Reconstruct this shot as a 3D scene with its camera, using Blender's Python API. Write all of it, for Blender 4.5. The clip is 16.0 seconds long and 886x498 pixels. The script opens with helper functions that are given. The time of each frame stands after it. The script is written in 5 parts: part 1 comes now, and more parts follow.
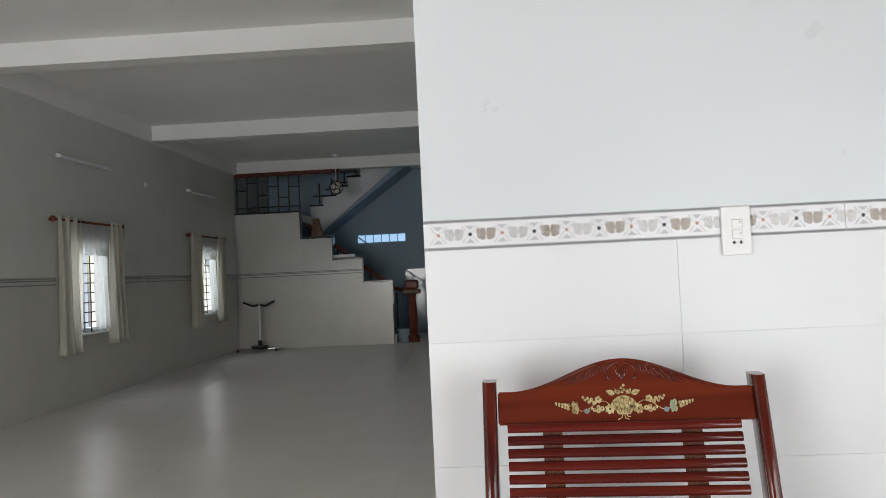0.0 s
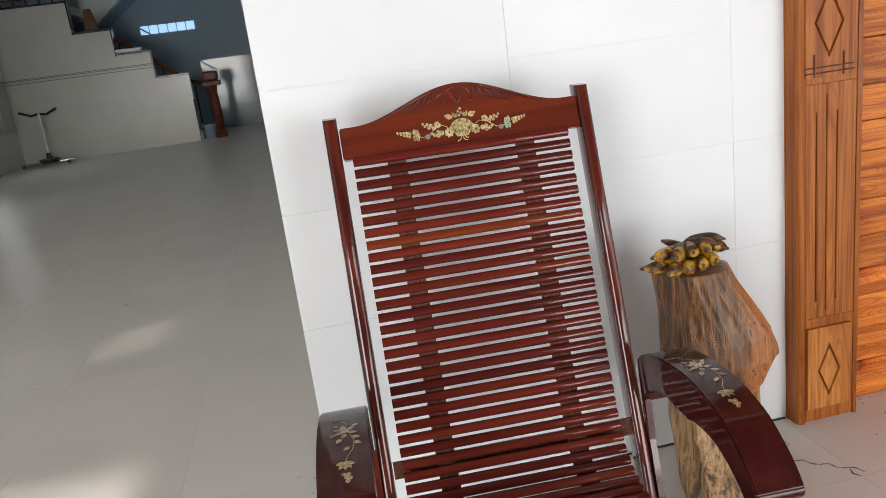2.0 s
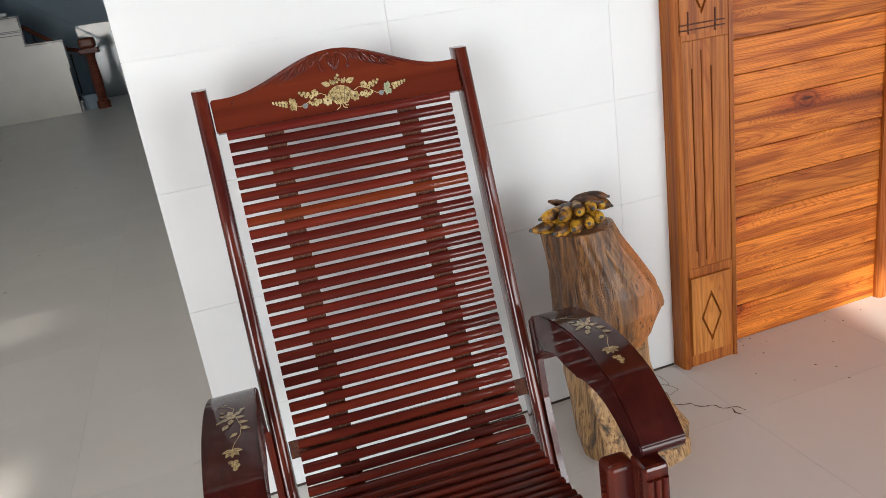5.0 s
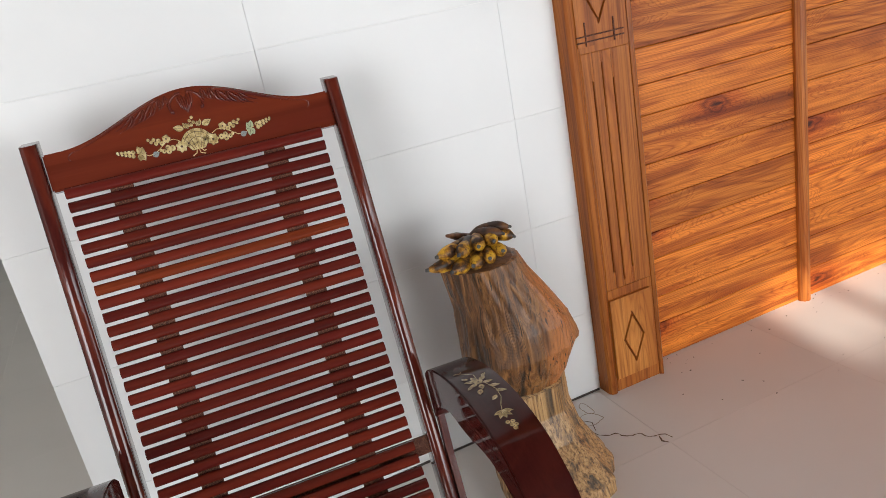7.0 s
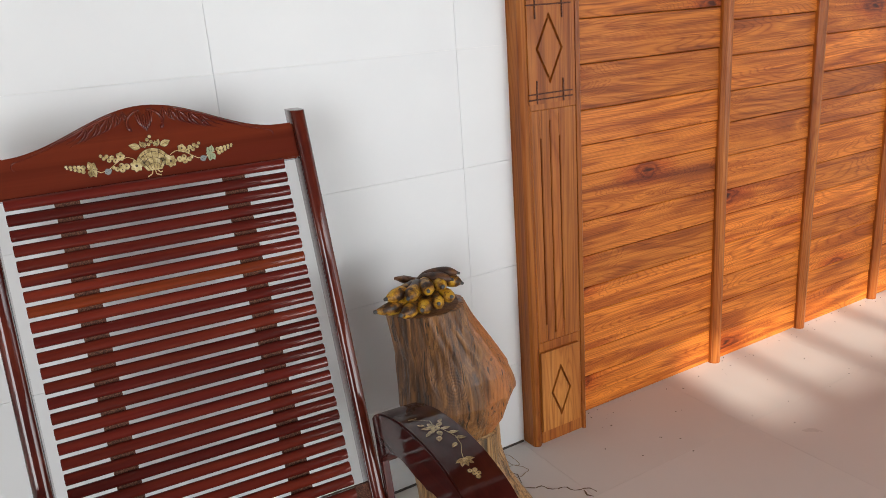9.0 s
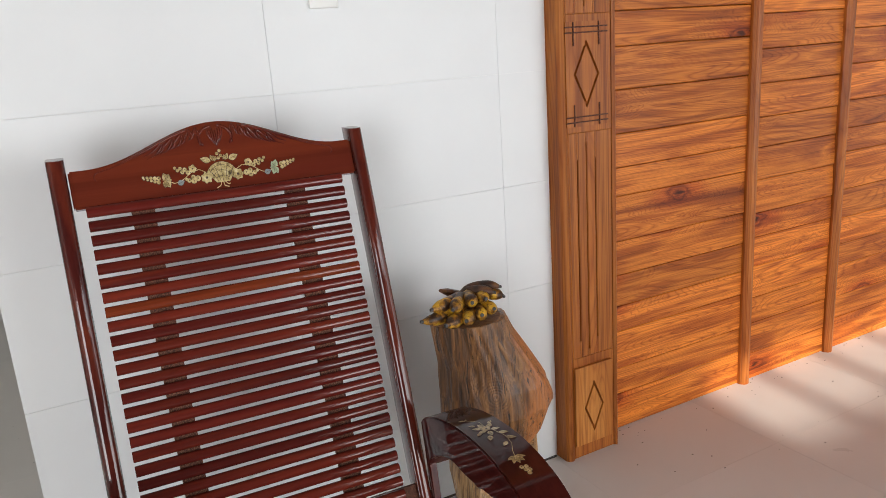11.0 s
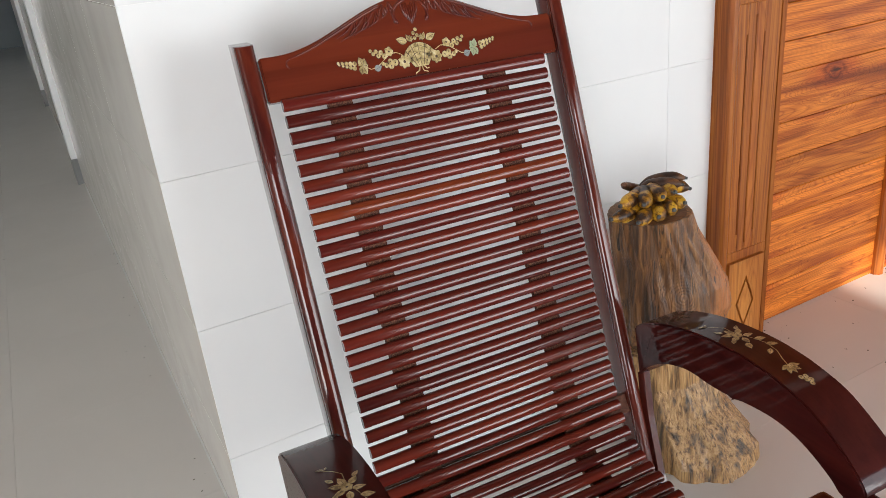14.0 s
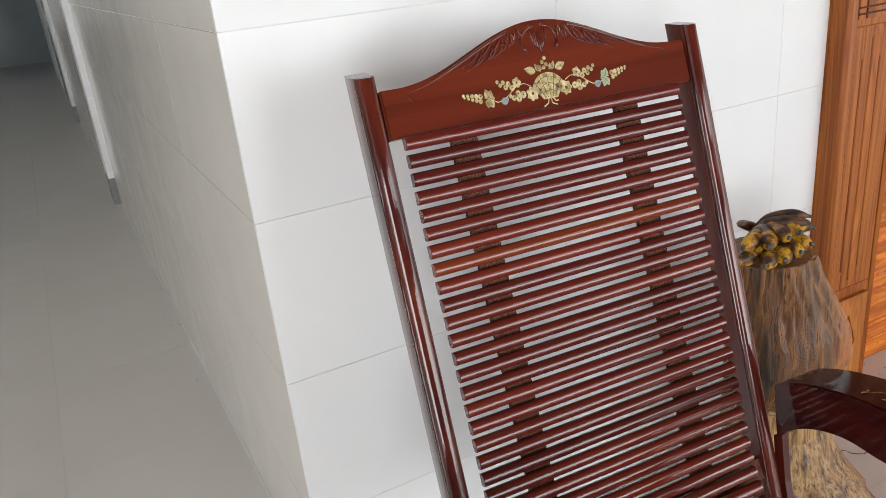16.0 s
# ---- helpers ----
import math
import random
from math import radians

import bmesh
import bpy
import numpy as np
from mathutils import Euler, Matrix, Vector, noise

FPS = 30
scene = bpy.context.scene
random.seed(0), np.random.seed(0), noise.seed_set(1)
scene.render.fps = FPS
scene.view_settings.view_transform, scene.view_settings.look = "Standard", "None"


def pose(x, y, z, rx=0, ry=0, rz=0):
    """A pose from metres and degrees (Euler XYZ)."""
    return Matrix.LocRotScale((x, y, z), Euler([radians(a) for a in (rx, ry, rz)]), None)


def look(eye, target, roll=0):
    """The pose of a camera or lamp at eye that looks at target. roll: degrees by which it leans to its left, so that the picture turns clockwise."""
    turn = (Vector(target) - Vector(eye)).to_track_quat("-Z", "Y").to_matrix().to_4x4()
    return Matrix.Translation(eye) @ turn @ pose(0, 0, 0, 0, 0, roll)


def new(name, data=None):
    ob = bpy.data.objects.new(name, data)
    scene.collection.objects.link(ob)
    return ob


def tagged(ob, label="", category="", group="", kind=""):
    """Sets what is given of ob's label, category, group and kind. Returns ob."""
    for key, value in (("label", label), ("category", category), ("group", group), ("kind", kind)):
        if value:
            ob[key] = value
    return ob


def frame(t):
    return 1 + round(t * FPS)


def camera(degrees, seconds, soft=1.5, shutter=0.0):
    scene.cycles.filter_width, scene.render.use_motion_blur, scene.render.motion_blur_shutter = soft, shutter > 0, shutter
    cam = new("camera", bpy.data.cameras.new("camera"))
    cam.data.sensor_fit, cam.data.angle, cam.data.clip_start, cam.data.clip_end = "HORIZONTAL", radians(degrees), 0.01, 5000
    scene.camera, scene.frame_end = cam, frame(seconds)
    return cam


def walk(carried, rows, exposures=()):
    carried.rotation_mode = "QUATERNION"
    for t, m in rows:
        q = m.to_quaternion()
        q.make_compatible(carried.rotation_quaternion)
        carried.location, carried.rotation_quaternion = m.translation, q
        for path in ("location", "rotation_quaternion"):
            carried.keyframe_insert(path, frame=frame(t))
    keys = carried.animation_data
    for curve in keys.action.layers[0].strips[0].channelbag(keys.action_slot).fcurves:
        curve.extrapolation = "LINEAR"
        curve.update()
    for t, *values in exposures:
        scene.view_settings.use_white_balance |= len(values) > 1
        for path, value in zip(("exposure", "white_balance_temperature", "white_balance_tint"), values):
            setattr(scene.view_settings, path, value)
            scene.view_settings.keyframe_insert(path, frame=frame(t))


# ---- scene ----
cam = camera(60.6, 16.0, soft=0.5)
PATH = [
    (0, (0.135, -1.832, 1.33), (0.037, 0.165, 1.389), -2.7),
    (0.5, (0.113, -1.858, 1.3), (0.247, 0.134, 1.181), -5.5),
    (1, (0.113, -1.861, 1.275), (0.362, 0.101, 0.976), -8.1),
    (1.5, (0.08, -1.851, 1.246), (0.404, 0.076, 0.817), -7.6),
    (2, (0.062, -1.84, 1.223), (0.392, 0.06, 0.692), -7.5),
    (2.5, (0.058, -1.836, 1.219), (0.377, 0.047, 0.627), -7.8),
    (3, (0.063, -1.842, 1.213), (0.379, 0.032, 0.591), -8.1),
    (3.2, (0.038, -1.839, 1.186), (0.391, 0.035, 0.584), -8.5),
    (5.5, (0.157, -1.805, 1.233), (0.725, -0.008, 0.563), -8.8),
    (6, (0.209, -1.755, 1.236), (0.811, 0.03, 0.563), -9.8),
    (6.5, (0.258, -1.732, 1.241), (0.885, 0.042, 0.564), -10.7),
    (7, (0.303, -1.712, 1.242), (0.963, 0.05, 0.565), -10.9),
    (7.5, (0.307, -1.675, 1.238), (1.006, 0.07, 0.558), -10.5),
    (8, (0.263, -1.651, 1.241), (1.037, 0.064, 0.564), -8.2),
    (8.5, (0.215, -1.653, 1.251), (1.09, 0.029, 0.613), -5.4),
    (8.7, (0.206, -1.648, 1.249), (1.121, 0.02, 0.63), -4.7),
    (10.8, (0.112, -1.681, 1.244), (1.082, -0.009, 0.731), -3.7),
    (11, (0.097, -1.687, 1.238), (1.013, 0.014, 0.721), -3.9),
    (11.5, (0.048, -1.681, 1.223), (0.856, 0.059, 0.657), -3.9),
    (12, (0.015, -1.654, 1.212), (0.755, 0.094, 0.583), -4.0),
    (12.5, (-0.008, -1.556, 1.206), (0.699, 0.183, 0.517), -5.1),
    (13, (-0.036, -1.436, 1.204), (0.683, 0.284, 0.48), -6.6),
    (13.5, (-0.101, -1.384, 1.221), (0.643, 0.306, 0.453), -7.4),
    (14, (-0.161, -1.369, 1.219), (0.681, 0.273, 0.447), -6.0),
    (14.5, (-0.226, -1.364, 1.223), (0.674, 0.255, 0.468), -4.8),
    (15, (-0.256, -1.35, 1.223), (0.668, 0.259, 0.477), -5.3),
    (15.5, (-0.251, -1.25, 1.233), (0.664, 0.365, 0.487), -6.4),
    (16, (-0.243, -1.166, 1.239), (0.575, 0.504, 0.505), -6.0),
]
walk(cam, [(t, look(eye, target, roll)) for t, eye, target, roll in PATH],
     [(0.0, -0.10), (1.5, 0.10), (3.0, 0.20), (5.5, 0.12), (8.5, -0.08), (11.0, -0.12), (13.0, 0.15), (16.0, 0.14)])

# ---- world and light ----
world = bpy.data.worlds.new("world")
world.use_nodes = True
scene.world = world
wn = world.node_tree
sky = wn.nodes.new("ShaderNodeTexSky")
sky.sky_type = "NISHITA"
sky.sun_disc = False
SUN_TO = Vector((-0.12, -0.75, 0.36)).normalized()
sky.sun_elevation = math.asin(SUN_TO.z)
sky.sun_rotation = math.atan2(SUN_TO.x, SUN_TO.y)
wn.links.new(sky.outputs["Color"], wn.nodes["Background"].inputs["Color"])
wn.nodes["Background"].inputs["Strength"].default_value = 0.12

sun = new("sun", bpy.data.lights.new("sun", "SUN"))
sun.data.energy, sun.data.angle, sun.data.color = 5.0, radians(1.4), (1.0, 0.93, 0.82)
sun.matrix_world = look((-4, -20, 12), Vector((-4, -20, 12)) - SUN_TO)


def daylight(name, eye, target, w, h, watts, colour=(0.93, 0.97, 1.0)):
    lamp = new(name, bpy.data.lights.new(name, "AREA"))
    lamp.data.shape, lamp.data.size, lamp.data.size_y = "RECTANGLE", w, h
    lamp.data.energy, lamp.data.color = watts, colour
    lamp.matrix_world = look(eye, target)
    return lamp


daylight("left_door_daylight", (-2.9, -4.85, 1.35), (-2.4, 2.0, 2.6), 2.7, 2.5, 198)
# the next four are added fill lamps; their openings are unseen and assumed
daylight("right_door_daylight", (5.1, -4.85, 1.3), (2.4, 0, 1.0), 2.3, 2.4, 48)
daylight("middle_door_daylight", (2.55, -4.85, 0.76), (1.7, 0, 0.8), 2.4, 1.45, 76)
daylight("lattice_daylight", (2.47, -4.90, 2.30), (1.6, 0, 1.0), 2.46, 0.40, 18)
daylight("side_door_daylight", (6.95, -2.4, 1.2), (0, -1.6, 1.0), 2.4, 2.2, 20)
daylight("hall_window_daylight", (-4.66, 7.05, 1.35), (0, 7.05, 1.2), 0.75, 1.0, 11, (0.92, 0.97, 1.0))
daylight("hall_window_daylight", (-4.66, 10.95, 1.35), (0, 10.95, 1.2), 0.75, 1.0, 11, (0.92, 0.97, 1.0))

# ---- materials ----


def material(name, colour, rough=0.5, metal=0.0, coat=0.0, spec=0.5):
    m = bpy.data.materials.new(name)
    m.use_nodes = True
    b = m.node_tree.nodes["Principled BSDF"]
    b.inputs["Base Color"].default_value = (*colour, 1)
    b.inputs["Roughness"].default_value = rough
    b.inputs["Metallic"].default_value = metal
    b.inputs["Coat Weight"].default_value = coat
    b.inputs["Coat Roughness"].default_value = 0.06
    b.inputs["Specular IOR Level"].default_value = spec
    return m


def nodes_of(m):
    t = m.node_tree
    return t, t.nodes, t.links, t.nodes["Principled BSDF"]


def coords(t, scale, rot=(0, 0, 0), shift=0.0):
    """Object-space coordinates, stretched, shifted by the object's random number."""
    n, l = t.nodes, t.links
    tc = n.new("ShaderNodeTexCoord")
    mp = n.new("ShaderNodeMapping")
    mp.inputs["Scale"].default_value = scale
    mp.inputs["Rotation"].default_value = rot
    l.new(tc.outputs["Object"], mp.inputs["Vector"])
    if shift:
        info = n.new("ShaderNodeObjectInfo")
        mul = n.new("ShaderNodeMath")
        mul.operation = "MULTIPLY"
        mul.inputs[1].default_value = shift
        l.new(info.outputs["Random"], mul.inputs[0])
        comb = n.new("ShaderNodeCombineXYZ")
        for k in range(3):
            l.new(mul.outputs[0], comb.inputs[k])
        l.new(comb.outputs[0], mp.inputs["Location"])
    return mp.outputs["Vector"]


def noise_of(t, vec, scale, detail=4.0, rough=0.55, distort=0.0):
    x = t.nodes.new("ShaderNodeTexNoise")
    x.inputs["Scale"].default_value = scale
    x.inputs["Detail"].default_value = detail
    x.inputs["Roughness"].default_value = rough
    x.inputs["Distortion"].default_value = distort
    t.links.new(vec, x.inputs["Vector"])
    return x.outputs["Fac"]


def ramp_of(t, fac, stops):
    r = t.nodes.new("ShaderNodeValToRGB")
    els = r.color_ramp.elements
    while len(els) < len(stops):
        els.new(0.5)
    for e, (p, c) in zip(els, stops):
        e.position, e.color = p, (*c, 1)
    t.links.new(fac, r.inputs["Fac"])
    return r.outputs["Color"]


def mix_of(t, a, b, fac, mode="MIX"):
    m = t.nodes.new("ShaderNodeMix")
    m.data_type, m.blend_type = "RGBA", mode
    for socket, v in ((m.inputs["Factor"], fac), (m.inputs["A"], a), (m.inputs["B"], b)):
        if isinstance(v, (int, float)):
            socket.default_value = v
        elif isinstance(v, tuple):
            socket.default_value = (*v, 1)
        else:
            t.links.new(v, socket)
    return m.outputs["Result"]


def bump_of(t, height, strength, dist=0.002):
    b = t.nodes.new("ShaderNodeBump")
    b.inputs["Strength"].default_value = strength
    b.inputs["Distance"].default_value = dist
    t.links.new(height, b.inputs["Height"])
    t.links.new(b.outputs["Normal"], t.nodes["Principled BSDF"].inputs["Normal"])


def vary(t, colour, amount):
    """The colour, lightened or darkened a little from object to object."""
    info = t.nodes.new("ShaderNodeObjectInfo")
    hsv = t.nodes.new("ShaderNodeHueSaturation")
    rng = t.nodes.new("ShaderNodeMapRange")
    rng.inputs["To Min"].default_value, rng.inputs["To Max"].default_value = 1 - amount, 1 + amount
    t.links.new(info.outputs["Random"], rng.inputs["Value"])
    t.links.new(rng.outputs["Result"], hsv.inputs["Value"])
    t.links.new(colour, hsv.inputs["Color"])
    return hsv.outputs["Color"]


def glazed(name, base, tint, rough, var=0.02, scale=3.0, wave=0.02):
    m = material(name, base, rough)
    t, n, l, b = nodes_of(m)
    v = coords(t, (1, 1, 1), shift=9.0)
    c = ramp_of(t, noise_of(t, v, scale, 6), [(0.3, tint), (0.7, base)])
    l.new(vary(t, c, var), b.inputs["Base Color"])
    r = n.new("ShaderNodeMapRange")
    r.inputs["To Min"].default_value, r.inputs["To Max"].default_value = rough * 0.7, rough * 1.5
    l.new(noise_of(t, v, 7, 5), r.inputs["Value"])
    l.new(r.outputs["Result"], b.inputs["Roughness"])
    bump_of(t, noise_of(t, v, 5, 2), wave, 0.01)
    return m


def timber(name, dark, mid, light, along="X", rough=0.48, coat=0.06, grain=1.0, knots=True, var=0.18, bump=0.12, fleck=0.6, lines=0.5):
    """Planed timber with long grain, darker heart streaks and a few knots."""
    m = material(name, mid, rough, coat=coat, spec=0.25)
    t, n, l, b = nodes_of(m)
    lo = 0.55 * grain
    hi = 7.0 * grain
    sc = {"X": (lo, hi, hi), "Y": (hi, lo, hi), "Z": (hi, hi, lo)}[along]
    v = coords(t, sc, shift=37.0)
    broad = noise_of(t, v, 1.3, 3, 0.5, 1.3)
    half = tuple(0.45 * p + 0.55 * q for p, q in zip(dark, mid))
    c = ramp_of(t, broad, [(0.22, dark), (0.32, half), (0.41, mid), (0.53, light), (0.64, mid), (0.75, half), (0.85, mid)])
    fine_sc = tuple(k * 7 if k == hi else k * 1.8 for k in sc)
    v2 = coords(t, fine_sc, shift=11.0)
    fine = noise_of(t, v2, 2.2, 5, 0.65, 0.2)
    c = mix_of(t, c, ramp_of(t, fine, [(0.34, (0.34, 0.22, 0.15)), (0.54, (1, 1, 1))]), fleck, "MULTIPLY")
    rings = n.new("ShaderNodeMath")
    rings.operation = "MULTIPLY"
    rings.inputs[1].default_value = 55.0
    l.new(noise_of(t, coords(t, tuple(k * 0.75 for k in sc), shift=23.0), 1.0, 1.5, 0.4, 0.5), rings.inputs[0])
    height = rings.outputs[0]
    if knots:
        vk = coords(t, (1.9, 1.0, 4.6), (math.pi / 2, 0, 0), 5.0)
        wob = n.new("ShaderNodeTexNoise")
        wob.inputs["Scale"].default_value, wob.inputs["Detail"].default_value = 9.0, 3.0
        l.new(vk, wob.inputs["Vector"])
        shove = n.new("ShaderNodeVectorMath")
        shove.operation = "MULTIPLY_ADD"
        shove.inputs[1].default_value = (0.16, 0.16, 0.16)
        l.new(wob.outputs["Color"], shove.inputs[0])
        l.new(vk, shove.inputs[2])
        vor = n.new("ShaderNodeTexVoronoi")
        vor.voronoi_dimensions = "2D"
        vor.inputs["Scale"].default_value = 1.0
        l.new(shove.outputs[0], vor.inputs["Vector"])
        sep = n.new("ShaderNodeSeparateColor")
        l.new(vor.outputs["Color"], sep.inputs[0])
        few = n.new("ShaderNodeMath")
        few.operation = "LESS_THAN"
        few.inputs[1].default_value = 0.7
        l.new(sep.outputs[0], few.inputs[0])
        kn = ramp_of(t, vor.outputs["Distance"], [(0.02, (0.12, 0.055, 0.03)), (0.055, (0.60, 0.36, 0.24)), (0.085, (0.32, 0.17, 0.11)), (0.13, (0.78, 0.55, 0.42)), (0.30, (1, 1, 1))])
        c = mix_of(t, c, mix_of(t, c, kn, 1.0, "MULTIPLY"), few.outputs[0])
        pull = n.new("ShaderNodeMapRange")
        pull.inputs["From Max"].default_value = 0.45
        pull.inputs["To Min"].default_value, pull.inputs["To Max"].default_value = 14.0, 0.0
        l.new(vor.outputs["Distance"], pull.inputs["Value"])
        where = n.new("ShaderNodeMath")
        where.operation = "MULTIPLY_ADD"
        l.new(pull.outputs["Result"], where.inputs[0])
        l.new(few.outputs[0], where.inputs[1])
        l.new(height, where.inputs[2])
        height = where.outputs[0]
    saw = n.new("ShaderNodeMath")
    saw.operation = "FRACT"
    l.new(height, saw.inputs[0])
    c = mix_of(t, c, ramp_of(t, saw.outputs[0], [(0.0, (0.50, 0.36, 0.28)), (0.10, (0.72, 0.60, 0.52)), (0.30, (1, 1, 1)), (0.80, (1, 0.97, 0.93)), (1.0, (0.66, 0.52, 0.43))]), lines, "MULTIPLY")
    l.new(vary(t, c, var), b.inputs["Base Color"])
    bump_of(t, fine, bump, 0.001)
    return m


M_TILE = glazed("white_wall_tile", (0.76, 0.77, 0.775), (0.72, 0.73, 0.74), 0.34, 0.012)
M_TILE.node_tree.nodes["Principled BSDF"].inputs["Specular IOR Level"].default_value = 0.35
M_GROUT = material("grout", (0.82, 0.82, 0.815), 0.6)
M_UPPER = glazed("pale_wall_paint", (0.645, 0.68, 0.69), (0.625, 0.66, 0.67), 0.28, 0.005, 1.2)
M_FLOOR = glazed("grey_floor_tile", (0.74, 0.715, 0.69), (0.70, 0.675, 0.65), 0.30, 0.015, 2.0, 0.012)
M_FGROUT = material("floor_grout", (0.55, 0.53, 0.51), 0.9)
M_SIDE = glazed("block_side_tile", (0.74, 0.72, 0.68), (0.70, 0.68, 0.64), 0.14, 0.012)
M_HALL = glazed("hall_wall_tile", (0.58, 0.575, 0.54), (0.54, 0.535, 0.50), 0.20, 0.01)
M_HALLUP = glazed("hall_wall_upper", (0.63, 0.64, 0.61), (0.59, 0.60, 0.57), 0.40, 0.01)
M_CEIL = glazed("ceiling_paint", (0.86, 0.85, 0.83), (0.82, 0.81, 0.79), 0.45, 0.0, 1.5)
M_BLUE = glazed("blue_wall_paint", (0.38, 0.50, 0.60), (0.33, 0.45, 0.55), 0.5, 0.0, 1.0)
M_WHITE = glazed("white_gloss_paint", (0.78, 0.80, 0.82), (0.72, 0.74, 0.76), 0.3, 0.0)
M_PLASTIC = glazed("white_switch_plastic", (0.80, 0.79, 0.77), (0.77, 0.76, 0.74), 0.3, 0.0)
M_DARKHOLE = material("socket_dark", (0.06, 0.06, 0.06), 0.6)
M_GRANITE = glazed("dark_granite", (0.03, 0.03, 0.032), (0.015, 0.015, 0.016), 0.2, 0.0, 60)
M_IRON = glazed("black_iron", (0.02, 0.02, 0.022), (0.012, 0.012, 0.013), 0.45, 0.0, 20)
M_STEEL = material("chrome_steel", (0.7, 0.7, 0.7), 0.22, 1.0)
M_CURTAIN = glazed("cream_curtain_cloth", (0.92, 0.90, 0.83), (0.87, 0.85, 0.78), 0.9, 0.02, 40)
M_SHEER = glazed("sheer_curtain_cloth", (0.72, 0.74, 0.76), (0.62, 0.64, 0.67), 0.9, 0.02, 40)
for cloth in (M_CURTAIN, M_SHEER):
    t, n, l, b = nodes_of(cloth)
    thin = n.new("ShaderNodeBsdfTranslucent")
    thin.inputs["Color"].default_value = (0.80, 0.78, 0.72, 1)
    both = n.new("ShaderNodeMixShader")
    both.inputs[0].default_value = 0.35
    l.new(b.outputs[0], both.inputs[1])
    l.new(thin.outputs[0], both.inputs[2])
    l.new(both.outputs[0], n["Material Output"].inputs["Surface"])
M_ROPE = material("border_rope_grey", (0.20, 0.205, 0.21), 0.4)
M_TRI = material("border_triangle_grey", (0.50, 0.50, 0.51), 0.35)
M_SILVER = material("border_scroll_silver", (0.50, 0.49, 0.47), 0.3, 0.3)
M_UMBER = material("border_scroll_umber", (0.25, 0.19, 0.13), 0.35, 0.3)
M_COPPER = material("border_dot_copper", (0.55, 0.30, 0.22), 0.3, 0.3)
M_JET = material("border_dot_dark", (0.06, 0.06, 0.065), 0.25)
M_BORDER = glazed("border_tile_white", (0.80, 0.80, 0.81), (0.75, 0.75, 0.76), 0.15, 0.0)
M_PLANK = timber("teak_plank", (0.19, 0.036, 0.005), (0.44, 0.112, 0.013), (0.70, 0.22, 0.030), "X", var=0.20, fleck=0.62, lines=0.70, grain=1.7)
M_BATTEN = timber("teak_batten", (0.17, 0.042, 0.008), (0.40, 0.112, 0.018), (0.50, 0.165, 0.030), "Z", knots=False)
M_PILASTER = timber("teak_pilaster", (0.14, 0.036, 0.006), (0.33, 0.092, 0.015), (0.42, 0.140, 0.025), "Z", knots=False, var=0.06)
M_PANEL = timber("teak_panel", (0.30, 0.090, 0.016), (0.47, 0.165, 0.032), (0.57, 0.23, 0.052), "Z", knots=False, var=0.06)
# kept dark so the unseen front and ceiling reflect little light
M_DARKWOOD = timber("dark_brown_door_wood", (0.05, 0.022, 0.010), (0.11, 0.05, 0.022), (0.16, 0.08, 0.036), "Z", knots=False)
M_HANDRAIL = timber("dark_red_handrail", (0.05, 0.012, 0.008), (0.13, 0.03, 0.016), (0.18, 0.05, 0.025), "X", knots=False)


def lacquer(name, along, lo=(0.030, 0.003, 0.003), mid=(0.075, 0.008, 0.005), hi=(0.135, 0.020, 0.008), var=0.10, gloss=0.05, grain=0.7):
    """Dark red stained wood under a clear brushed varnish."""
    m = timber(name, lo, mid, hi, along, rough=0.55, coat=1.0, grain=grain, knots=False, var=var, bump=0.04, fleck=0.35, lines=0.15)
    t, n, l, b = nodes_of(m)
    b.inputs["Specular IOR Level"].default_value = 0.06
    b.inputs["Coat IOR"].default_value = 1.5
    b.inputs["Coat Roughness"].default_value = gloss
    # brush ripples in the varnish
    ripple = n.new("ShaderNodeBump")
    ripple.inputs["Strength"].default_value, ripple.inputs["Distance"].default_value = 0.07, 0.001
    l.new(noise_of(t, coords(t, (1, 1, 1), shift=5.0), 120, 3, 0.6), ripple.inputs["Height"])
    l.new(ripple.outputs["Normal"], b.inputs["Coat Normal"])
    return m


M_LACQ_X = lacquer("red_lacquer_wood_across", "X", (0.050, 0.005, 0.004), (0.092, 0.009, 0.006), (0.135, 0.017, 0.008), var=0.22)
M_LACQ_ORANGE = lacquer("orange_red_lacquer_slat", "X", (0.11, 0.014, 0.006), (0.19, 0.030, 0.009), (0.25, 0.046, 0.012))
M_LACQ_Z = lacquer("red_lacquer_wood_upright", "Z", (0.030, 0.003, 0.003), (0.062, 0.007, 0.005), (0.11, 0.016, 0.007), var=0.08)
M_LACQ_Y = lacquer("red_lacquer_wood_arm", "Y", (0.022, 0.003, 0.003), (0.036, 0.004, 0.004), (0.060, 0.008, 0.006), var=0.05, gloss=0.04)
M_LACQ_Y.node_tree.nodes["Principled BSDF"].inputs["Coat Weight"].default_value = 0.6
M_STRAP = timber("dark_brown_strap", (0.03, 0.012, 0.007), (0.085, 0.030, 0.015), (0.14, 0.055, 0.028), "Z", rough=0.7, coat=0.0, knots=False, bump=0.5)
t, n, l, b = nodes_of(M_STRAP)
l.new(ramp_of(t, noise_of(t, coords(t, (1, 1, 1)), 420, 2, 0.7), [(0.40, (0.050, 0.016, 0.010)), (0.52, (0.11, 0.036, 0.020)), (0.66, (0.19, 0.085, 0.048))]), b.inputs["Base Color"])
M_PEARL = material("gold_pearl_inlay", (0.66, 0.52, 0.27), 0.3, 0.15, coat=0.5)
t, n, l, b = nodes_of(M_PEARL)
v = coords(t, (1, 1, 1))
